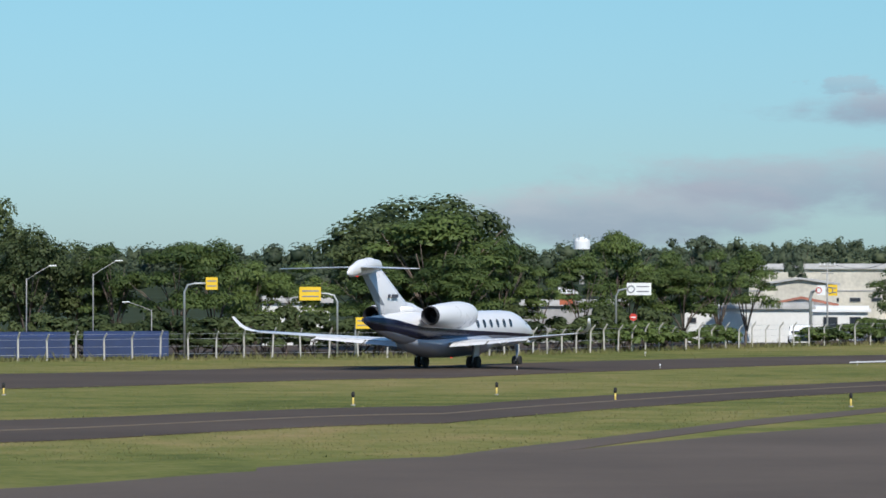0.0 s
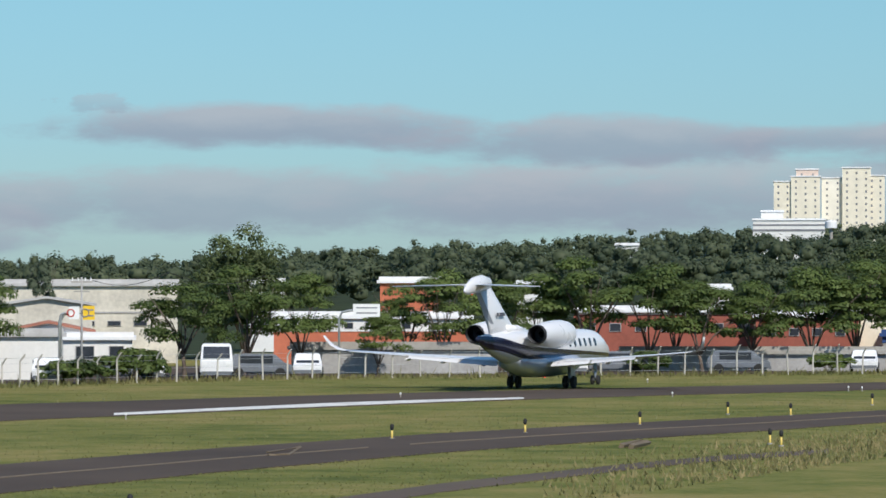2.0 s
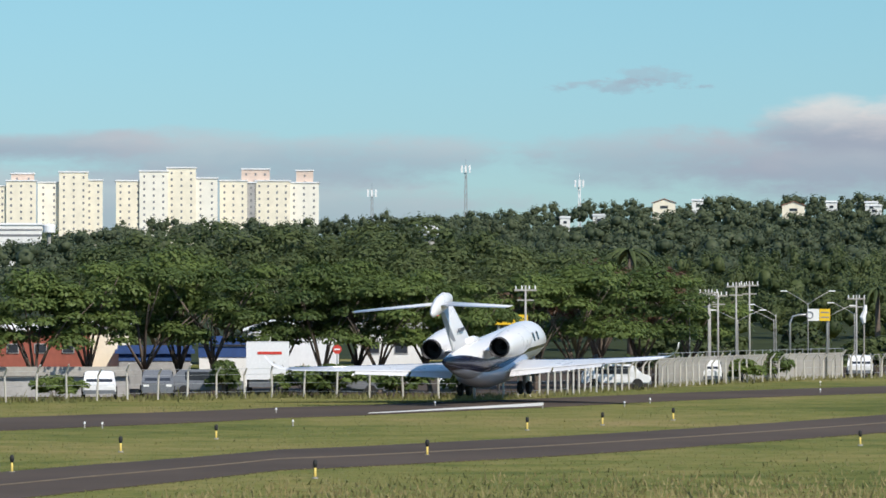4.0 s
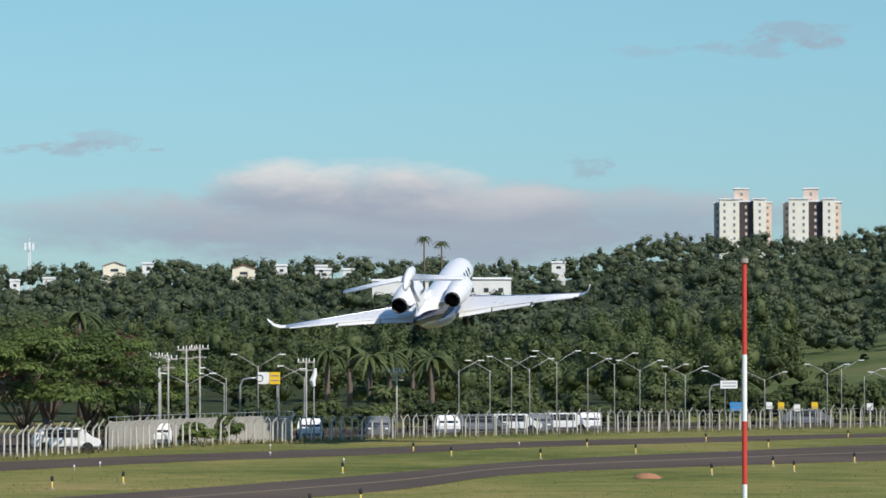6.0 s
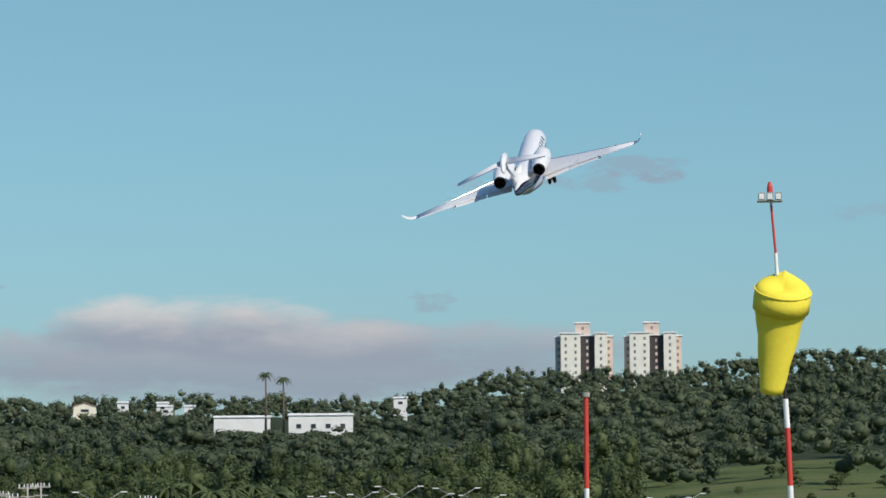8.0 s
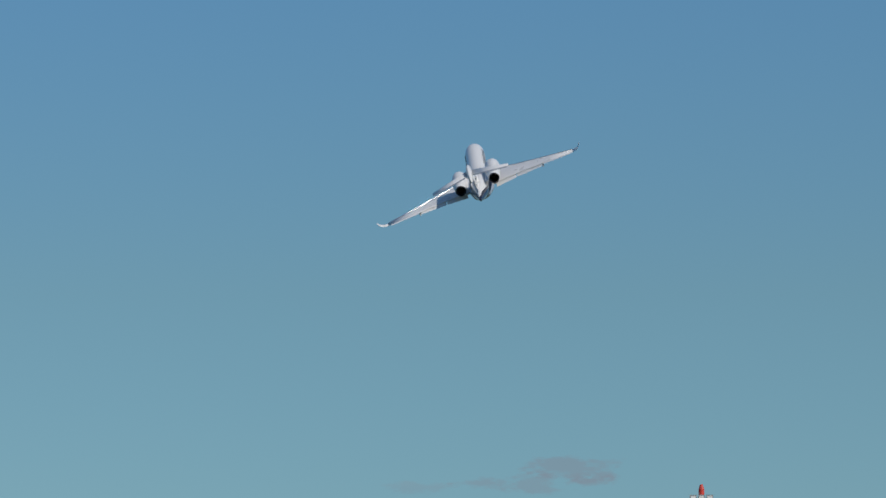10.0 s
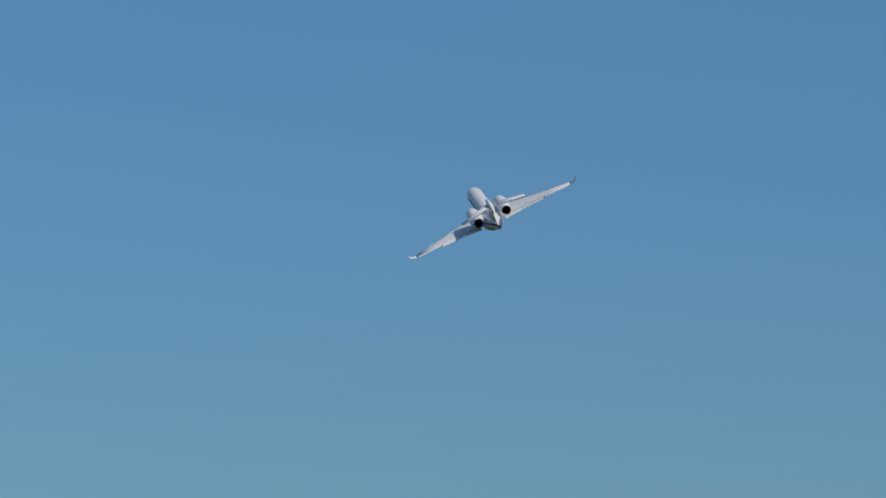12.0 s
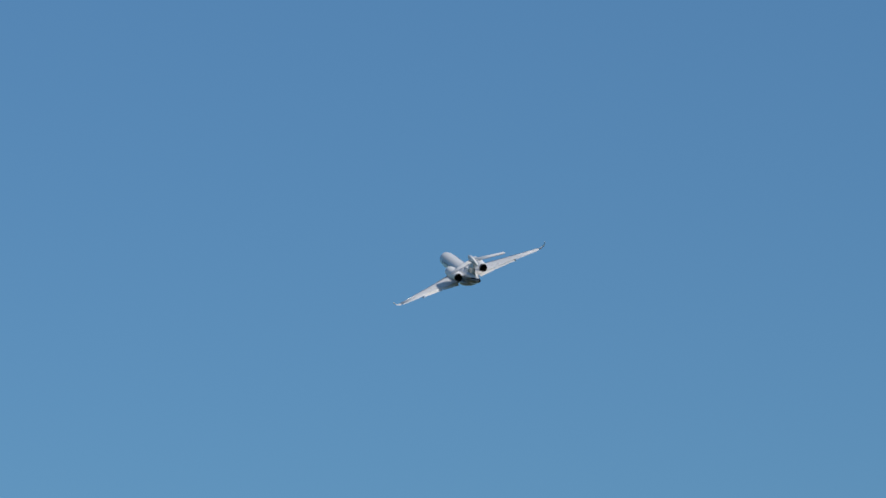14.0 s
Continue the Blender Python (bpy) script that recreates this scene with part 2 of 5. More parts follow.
def jet_paint():
    """White above, a dark sweeping band, blue-grey metallic below."""
    m = bpy.data.materials.new("jet_paint")
    m.use_nodes = True
    n = Nodes(m.node_tree)
    p = m.node_tree.nodes["Principled BSDF"]
    xyz = n.node("ShaderNodeSeparateXYZ")
    n.put(xyz.inputs[0], n.node("ShaderNodeTexCoord").outputs["Object"])
    x, z = xyz.outputs[0], xyz.outputs[2]
    # the white ends along a line that sweeps up over the tail cone
    rise = n.step(x, -4.5, -9.0, 0.0, 0.42)
    line = n.math("SUBTRACT", z, n.math("ADD", n.math("MULTIPLY_ADD", x, -0.035, 2.10), rise))
    upper = n.step(line, 0.0, 0.02)
    # the band is thin at the nose and broad at the tail
    depth = n.math("MULTIPLY_ADD", n.step(x, -7.0, 6.0), -0.52, 0.70)
    band = n.step(n.math("ADD", line, depth), 0.0, 0.02)
    low = n.mix(band, (0.40, 0.43, 0.50, 1), (0.015, 0.018, 0.04, 1))
    n.put(p.inputs["Base Color"], n.mix(upper, low, (0.70, 0.70, 0.71, 1)))
    p.inputs["Roughness"].default_value = 0.22
    n.put(p.inputs["Metallic"], n.math("MULTIPLY", n.math("SUBTRACT", 1.0, upper), 0.2))
    return m


JET_PAINT = jet_paint()
JET_WHITE = surface("jet_white", (0.68, 0.68, 0.69), 0.3, spread=0.012, scale=0.3, grain=3, bump=0)
JET_GREY = surface("jet_grey_panel", (0.30, 0.32, 0.36), 0.35, 0.3, spread=0.05, bump=0)
JET_EDGE = surface("polished_edge", (0.8, 0.8, 0.82), 0.2, 0.9, spread=0.03, bump=0)
JET_DARK = surface("jet_pipe_dark", (0.03, 0.03, 0.035), 0.5, 0.5, spread=0.2)
JET_NAVY = surface("jet_lettering", (0.07, 0.07, 0.09), 0.3, spread=0.1, bump=0)
BEACON = glow("beacon_red", (1.0, 0.05, 0.03), 1.2)

# ---- mesh tools ----


def part(name, bm, mat, parent=None, label="", smooth=False):
    me = bpy.data.meshes.new(name)
    if isinstance(bm, bmesh.types.BMesh):
        bmesh.ops.recalc_face_normals(bm, faces=bm.faces)
        bm.to_mesh(me)
        bm.free()
    else:
        me = bm
    if mat:
        me.materials.append(mat)
    if smooth:
        for p in me.polygons:
            p.use_smooth = True
    ob = new(name, me)
    ob.parent = parent
    return tagged(ob, label)


def base(name, b, d, z=0.0, rz=None, **tags):
    """An Empty at a thing's foot, its -y side towards the eye."""
    ob = new(name)
    ob.matrix_world = pose(*at(b, d, z), 0, 0, turn(b) if rz is None else rz)
    return tagged(ob, **tags)


def box(bm, x0, x1, y0, y1, z0, z1, m=None):
    vs = [bm.verts.new(v) for v in ((x0, y0, z0), (x1, y0, z0), (x1, y1, z0), (x0, y1, z0), (x0, y0, z1), (x1, y0, z1), (x1, y1, z1), (x0, y1, z1))]
    if m:
        for v in vs:
            v.co = m @ v.co
    for f in ((0, 3, 2, 1), (4, 5, 6, 7), (0, 1, 5, 4), (1, 2, 6, 5), (2, 3, 7, 6), (3, 0, 4, 7)):
        bm.faces.new([vs[i] for i in f])
    return bm


def boxes(*dims):
    bm = bmesh.new()
    for d in dims:
        box(bm, *d)
    return bm


def loft(bm, rings, close=True, caps=True):
    rows = [[bm.verts.new(v) for v in r] for r in rings]
    k = len(rows[0])
    for r, s in zip(rows, rows[1:]):
        for i in range(k if close else k - 1):
            j = (i + 1) % k
            bm.faces.new((r[i], r[j], s[j], s[i]))
    if caps and close:
        bm.faces.new(rows[0][::-1]), bm.faces.new(rows[-1])
    return bm


def tube(bm, pts, radii, k=8):
    """A tapered tube along points."""
    pts = [Vector(p) for p in pts]
    rings = []
    for i, p in enumerate(pts):
        way = (pts[min(i + 1, len(pts) - 1)] - pts[max(i - 1, 0)]).normalized()
        side = way.cross(Vector((0.3, 1, 0.1))).normalized()
        other = way.cross(side)
        r = radii[i] if hasattr(radii, "__len__") else radii
        rings.append([p + (side * math.cos(a) + other * math.sin(a)) * r for a in (2 * math.pi * j / k for j in range(k))])
    return loft(bm, rings)


def tubes(*runs, k=8):
    bm = bmesh.new()
    for pts, r in runs:
        tube(bm, pts, r, k)
    return bm


def oval(cx, cy, cz, ry, rz, k=28, bottom=1.0):
    """A ring across x; bottom squashes the lower half."""
    out = []
    for i in range(k):
        a = 2 * math.pi * i / k
        z = math.sin(a) * rz
        out.append((cx, cy + math.cos(a) * ry, cz + (z if z > 0 else z * bottom)))
    return out


def smooth_line(rows, n=8):
    """Catmull-Rom through rows of numbers."""
    r = [np.array(v, float) for v in rows]
    r = [2 * r[0] - r[1]] + r + [2 * r[-1] - r[-2]]
    out = []
    for p0, p1, p2, p3 in zip(r, r[1:], r[2:], r[3:]):
        for i in range(n):
            t = i / n
            out.append(0.5 * ((2 * p1) + (p2 - p0) * t + (2 * p0 - 5 * p1 + 4 * p2 - p3) * t * t + (3 * p1 - p0 - 3 * p2 + p3) * t ** 3))
    return out + [r[-2]]

# ---- ground ----
RIDGE = smooth_line([(-4000, 45), (-800, 45), (0, 40), (400, 52), (900, 62), (1300, 88), (1700, 108), (2100, 136), (2600, 155),
                     (2900, 172), (3100, 182), (3600, 194), (3850, 184), (4050, 228), (4250, 232), (4500, 248), (4800, 270), (6500, 270)])
RIDGE_B, RIDGE_E = [r[0] for r in RIDGE], [r[1] for r in RIDGE]
RIDGE_D = 2600.0
MIDDLE = stand(1300)


def where(p):
    """Bearing and distance of a place, the inverse of at()."""
    b = 2000.0
    for _ in range(6):
        q = p - stand(b)
        b = 2000 + math.atan2(q.x, q.y) * LENS
    return b, math.hypot(q.x, q.y) / DEEP


def land_at(p):
    """Height of the ground at a place: flat airfield, then wooded hills."""
    b, d = where(p)
    if d < 760:
        return 0.0
    s = min(1.0, (d - 760) / (RIDGE_D - 760))
    e = float(np.interp(b, RIDGE_B, RIDGE_E))
    z = (EYE + e * RIDGE_D / F - 8.0) * s
    if 4280 < b < 5600:  # the open pasture on the slope
        z += 1.5 * math.exp(-((d - 980) / 150) ** 2) * min(1, (b - 4280) / 250)
    return z


def land(b, d):
    return land_at(at(b, d))


def make_ground():
    bm = bmesh.new()
    rings = [0.5, 90, 220, 400, 500, 560, 620, 680, 740, 800, 860, 920, 980, 1040, 1100, 1160, 1250, 1350, 1500, 1700, 1950, 2250, 2600, 2900, 3400, 4500, 7000, 11500]
    turns = [-3000 + 110 * i for i in range(90)]
    rest = 2 * math.pi * LENS - 110 * 90
    turns += [-3000 + 110 * 90 + rest * i / 60 for i in range(60)]
    rows = []
    for d in rings:
        row = []
        for b in turns:
            a = (b - 2000) / LENS
            p = MIDDLE + Vector((math.sin(a), math.cos(a), 0)) * d * DEEP
            p.z = land_at(p)
            row.append(bm.verts.new(p))
        rows.append(row)
    for r, s in zip(rows, rows[1:]):
        for i in range(len(r)):
            j = (i + 1) % len(r)
            f = bm.faces.new((r[i], r[j], s[j], s[i]))
            b, d = where(f.calc_center_median())
            pasture = 4080 < b < 5600 and d < 1200
            f.material_index = 2 if pasture and d > 740 else 1 if d >= 680 and not pasture and -3000 < b < 7000 else 0
    bm.faces.new(rows[0][::-1])
    field = part("ground", bm, GRASS, smooth=True)
    field.data.materials.append(WOOD_FLOOR)
    field.data.materials.append(PASTURE)
    tagged(field, "short green and straw-coloured airfield grass", "ground", kind="structure")


make_ground()

# bearing, runway far and near edge, taxiway far and near edge (steps below the horizon)
BANDS = smooth_line([(-1500, 176, 200, 262, 300), (-784, 178, 204, 260, 299), (0, 164, 186, 236, 266), (958, 175, 195, 248, 281), (1643, 183, 200, 256, 291),
                     (2028, 188, 206, 262, 298), (2427, 190, 208, 263, 298), (2812, 179, 195, 249, 284),
                     (3211, 163, 176, 225, 257), (3596, 150, 162, 196, 226), (3817, 141, 151, 176, 198), (4200, 131, 140, 157, 182),
                     (4600, 123, 129, 141, 170), (5600, 112, 117, 122, 150)], 10)


def strip(name, rows, lift, mat, label, category="road"):
    """A paved strip between two edges, each row: bearing, far, near distance; a slab with a thin edge."""
    bm = bmesh.new()
    tops = []
    for b, df, dn in rows:
        tops.append([at(b, dn, lift), at(b, (df + dn) / 2, lift + 0.02), at(b, df, lift), at(b, df, -0.1), at(b, dn, -0.1)])
    loft(bm, tops)
    return tagged(part(name, bm, mat), label, category, kind="structure")


def dist(e):
    return EYE * F / e


strip("runway", [(r[0], dist(r[1]), dist(r[2])) for r in BANDS], 0.03, ASPHALT, "dark grey asphalt runway between mown verges", "runway")
strip("taxiway", [(r[0], dist(r[3]), dist(r[4])) for r in BANDS], 0.03, ASPHALT, "worn dark asphalt taxiway with faint centre line", "taxiway")
strip("service_road", smooth_line([(-330, dist(345), dist(362)), (0, dist(326), dist(347)), (366, dist(331), dist(349)), (900, dist(337), dist(354)), (1731, dist(347), dist(360)), (2100, dist(366), dist(380))], 6),
      0.025, APRON, "grey asphalt service road across the grass")
strip("apron", smooth_line([(-1500, dist(400), 30), (-784, dist(382), 30), (-330, dist(352), 30), (0, dist(345), 30), (250, dist(350), 30), (600, dist(376), 30), (900, dist(400), 30), (1250, dist(432), 30), (1600, dist(480), 30), (1900, dist(600), 30)], 6),
      0.034, APRON, "broad worn grey-brown asphalt apron", "apron")


def stripes():
    rows = [r for r in BANDS if 770 <= r[0] <= 1500]
    strip("white_runway_stripe", [(r[0], dist(r[2] - 1 - 5 * (1 - abs(i / (len(rows) - 1) - 0.5))), dist(r[2] - 1)) for i, r in enumerate(rows)],
          0.05, PAINT_WHITE, "long white painted stripe along the runway edge", "marking")
    rows = [r for r in BANDS if 2570 <= r[0] <= 2910]
    strip("white_runway_stripe", [(r[0], dist(r[2] - 2 - 6 * i / len(rows)), dist(r[2] - 2)) for i, r in enumerate(rows)], 0.05, PAINT_WHITE,
          "white painted stripe on the dark runway", "marking")
    rows = [r for r in BANDS if -800 <= r[0] <= 1250]
    strip("taxiway_centre_line", [(r[0], dist((r[3] + r[4]) / 2 - 0.35), dist((r[3] + r[4]) / 2 + 0.35)) for r in rows], 0.058, PAINT_ORANGE,
          "faded orange taxiway centre line", "marking")
    rows = [r for r in BANDS if 1250 <= r[0] <= 4600]
    strip("taxiway_centre_line", [(r[0], dist((r[3] + r[4]) / 2 - 0.35), dist((r[3] + r[4]) / 2 + 0.35)) for r in rows], 0.058, PAINT_ORANGE,
          "faded orange taxiway centre line", "marking")
    bm = bmesh.new()
    tube(bm, [at(1080 - 52, dist(262), 0.06), at(1080, dist(258), 0.06), at(1062, dist(268), 0.06), at(1030, dist(266), 0.06)], 0.05, 4)
    tagged(part("turn_marking", bm, PAINT_ORANGE), "orange curved lead-off marking on the taxiway", "marking", kind="structure")
    bm = bmesh.new()
    tube(bm, [at(1655, dist(308), 0.06), at(1690, dist(302), 0.06), at(1710, dist(306), 0.06), at(1675, dist(312), 0.06)], 0.12, 4)
    tagged(part("turn_marking", bm, PAINT_ORANGE), "orange curved lead-off marking on the taxiway", "marking", kind="structure")


stripes()
STREET = [(-1500, 500), (-800, 506), (0, 528), (958, 531), (1731, 490), (2427, 460), (2812, 452), (3033, 490), (3328, 546), (3833, 606), (4600, 693), (5400, 790)]
strip("street", [(b, max(d + 60, 600), d - 22) for b, d in smooth_line(STREET, 8)], 0.02, ASPHALT, "worn asphalt street behind the perimeter fence", "street")

# ---- foliage ----


def leaf_mesh(name, puffs, count, size, seed, mat, flat=0.6, lift=0.35):
    """Many small leaf quads over soft clumps (x, y, z, rx, ry, rz)."""
    rng = np.random.default_rng(seed)
    P = np.array(puffs, float)
    w = (P[:, 3] * P[:, 4]) ** 1.0
    idx = rng.choice(len(P), count, p=w / w.sum())
    v = rng.normal(size=(count, 3))
    v /= np.linalg.norm(v, axis=1)[:, None]
    v[:, 2] = np.where(v[:, 2] < -0.3, -v[:, 2] * 0.6, v[:, 2])
    r = rng.uniform(0.55, 1.06, count) ** 0.6
    c = P[idx, :3] + v * P[idx, 3:6] * r[:, None]
    nrm = v / P[idx, 3:6]
    nrm /= np.linalg.norm(nrm, axis=1)[:, None]
    nrm = nrm * flat + rng.normal(size=(count, 3)) * 0.16 + (0, 0, lift)
    nrm /= np.linalg.norm(nrm, axis=1)[:, None]
    t = np.cross(nrm, rng.normal(size=(count, 3)))
    t /= np.linalg.norm(t, axis=1)[:, None]
    u = np.cross(nrm, t)
    s = (size * rng.uniform(0.6, 1.4, count))[:, None]
    verts = np.stack([c - t * s, c + u * s * 0.55, c + t * s, c - u * s * 0.55], 1).reshape(-1, 3)
    me = bpy.data.meshes.new(name)
    faces = np.arange(count * 4).reshape(-1, 4)
    me.from_pydata(verts.tolist(), [], faces.tolist())
    me.materials.append(mat)
    return me


def umbrella_puffs(rng, w, h, low):
    """Spreading tiers of foliage for a crown w wide, from low to h."""
    out = []
    for i in range(26):
        a, r = rng.uniform(0, 2 * math.pi), rng.uniform(0, 1) ** 0.55
        x, y = math.cos(a) * r * w / 2 * 0.82, math.sin(a) * r * w / 2 * 0.82
        ceil = low + (h - low) * (1 - 0.5 * r * r)
        z = rng.uniform(low, ceil) if rng.random() < 0.6 else ceil
        s = w * rng.uniform(0.11, 0.21)
        out.append((x, y, z - 0.35, s, s, s * rng.uniform(0.34, 0.56)))
    return out


def ball_puffs(rng, w, h, low, n=40):
    out = []
    for i in range(n):
        v = Vector((rng.gauss(0, 1), rng.gauss(0, 1), rng.gauss(0, 1))).normalized() * rng.uniform(0.45, 0.9)
        s = w * rng.uniform(0.10, 0.19)
        out.append((v.x * w / 2, v.y * w / 2, (h + low) / 2 + v.z * (h - low) / 2 * 0.9, s, s, s * rng.uniform(0.6, 0.9)))
    return out


def trunk_mesh(rng, w, h, low, thick):
    bm = bmesh.new()
    bend = rng.uniform(-0.3, 0.3)
    fork = low * rng.uniform(0.35, 0.6)
    tube(bm, [(0, 0, -0.2), (0.05, 0, 0.2), (bend * 0.5, 0, fork * 0.6), (bend, 0.1, fork)], [thick * 1.5, thick * 1.1, thick, thick * 0.9])
    for i in range(6):
        a = 2 * math.pi * (i + rng.uniform(-0.3, 0.3)) / 6
        r = w * rng.uniform(0.18, 0.36)
        z = low + (h - low) * rng.uniform(0.25, 0.7)
        p = Vector((math.cos(a) * r, math.sin(a) * r, z))
        q = Vector((bend + math.cos(a) * r * 0.4, math.sin(a) * r * 0.4, (fork + z) / 2))
        tube(bm, [(bend, 0.1, fork - 0.1), q, p], [thick * 0.6, thick * 0.4, thick * 0.15], 6)
        e = p + Vector((math.cos(a + 0.6) * r * 0.4, math.sin(a + 0.6) * r * 0.4, 0.5))
        tube(bm, [q, e], [thick * 0.3, thick * 0.1], 5)
    return bm


KINDS = {}


def tree_kind(key, seed, w, h, low, shape, count, size, mat, thick=0.16, n=40):
    """One tree of a kind, standing as a first copy out of which the others are made."""
    rng = random.Random(seed)
    puffs = umbrella_puffs(rng, w, h, low) if shape == "umbrella" else ball_puffs(rng, w, h, low, n)
    bm = trunk_mesh(rng, w, h, low, thick)
    KINDS[key] = (bm, puffs, count, size, mat, seed, h, w)


def grown(key):
    bm, puffs, count, size, mat, seed, h, w = KINDS[key]
    if isinstance(bm, bmesh.types.BMesh):
        tm = bpy.data.meshes.new("trunk")
        bmesh.ops.recalc_face_normals(bm, faces=bm.faces)
        bm.to_mesh(tm)
        bm.free()
        tm.materials.append(BARK)
        for p in tm.polygons:
            p.use_smooth = True
        cm = leaf_mesh("crown", puffs, count, size, seed, mat)
        KINDS[key] = (tm, cm, count, size, mat, seed, h, w)
    return KINDS[key]


def plant(key, b, d, height, width=None, label="", group="", rz=0.0, z=0.0, name="tree"):
    tm, cm, _, _, _, _, h, w = grown(key)
    ob = new(name)
    s = height / h
    sw = (width / w) if width else s
    ob.matrix_world = pose(*at(b, d, z), 0, 0, rz) @ Matrix.Diagonal((sw, sw, s, 1))
    t = new("trunk", tm)
    c = new("crown", cm)
    t.parent = c.parent = ob
    return tagged(ob, label, "tree", group)


for i in range(4):
    tree_kind(f"umbrella{i}", 10 + i, 8.0, 7.0, 2.9, "umbrella", 8500, 0.135, LEAF)
for i in range(3):
    tree_kind(f"round{i}", 30 + i, 9.0, 10.0, 1.2, "ball", 11000, 0.165, LEAF_DARK, 0.25, 60)
tree_kind("airy", 50, 5.0, 9.5, 4.2, "ball", 3600, 0.17, LEAF_GREY, 0.12, 16)
tree_kind("rusty", 60, 6.0, 7.0, 2.0, "ball", 3500, 0.22, LEAF_RED, 0.2)
tree_kind("bush", 70, 3.0, 1.9, 0.1, "ball", 1500, 0.15, LEAF, 0.06, 18)

tree_kind("shrub", 71, 3.0, 2.2, 0.1, "ball", 1800, 0.15, LEAF_DARK, 0.06, 18)

# ---- fence ----
FENCE = smooth_line([(-1300, 470), (-800, 478), (0, 500), (958, 503), (1731, 462), (2427, 432), (2812, 424), (3033, 462), (3328, 518), (3833, 578), (4600, 665), (5400, 760)], 12)


def fence_at(b):
    return float(np.interp(b, [r[0] for r in FENCE], [r[1] for r in FENCE]))


def post_mesh():
    bm = tubes(([(0, 0, -0.1), (0, 0, 1.35), (0, -0.06, 1.45), (0, -0.3, 1.75)], [0.06, 0.055, 0.055, 0.045]), k=6)
    bmesh.ops.recalc_face_normals(bm, faces=bm.faces)
    me = bpy.data.meshes.new("post")
    bm.to_mesh(me)
    bm.free()
    me.materials.append(POST)
    return me


def make_fence():
    rng = random.Random(4)
    top = new("perimeter_fence")
    tagged(top, "wire fence on bent-topped grey concrete posts", "fence")
    me = post_mesh()
    line = [at(b, d) for b, d in FENCE]
    left, n = 0.0, 0
    for p, q in zip(line, line[1:]):
        way = q - p
        while left < way.length and n < 300:
            o = new("post", me)
            o.parent = top
            c = p + way * (left / way.length)
            o.matrix_world = pose(c.x, c.y, 0, rng.uniform(-2, 2), rng.uniform(-2.5, 2.5), math.degrees(math.atan2(way.y, way.x)) + rng.uniform(-8, 8)) @ Matrix.Diagonal((1, 1, rng.uniform(0.9, 1.08), 1))
            left += 1.9 if p.x < at(2800, 424).x else 1.36
            n += 1
        left -= way.length
    # close-set pickets towards the far end
    picks = []
    b = 3380.0
    while b < 4700:
        c = at(b, fence_at(b) + 0.25)
        picks.append(([c + Vector((0, 0, -0.1)), c + Vector((0.02, 0, 1.3)), c + Vector((-0.12, -0.1, 1.6))], 0.045))
        b += rng.uniform(11, 15)
    tagged(part("picket", tubes(*picks, k=4), CONCRETE, top), kind="stuff")
    for z in (0.35, 0.8, 1.25, 1.55):
        bm = tubes(([p + Vector((0, -0.02 if z < 1.4 else -0.15, z)) for p in line], 0.008), k=4)
        part("wire", bm, STEEL, top)


make_fence()

# ---- woods ----


def clump():
    """A small faceted ball, the core of a clump of foliage."""
    bm = bmesh.new()
    bmesh.ops.create_icosphere(bm, subdivisions=1, radius=1.0)
    v = np.array([q.co for q in bm.verts])
    f = np.array([[q.index for q in t.verts] for t in bm.faces])
    bm.free()
    return v, f


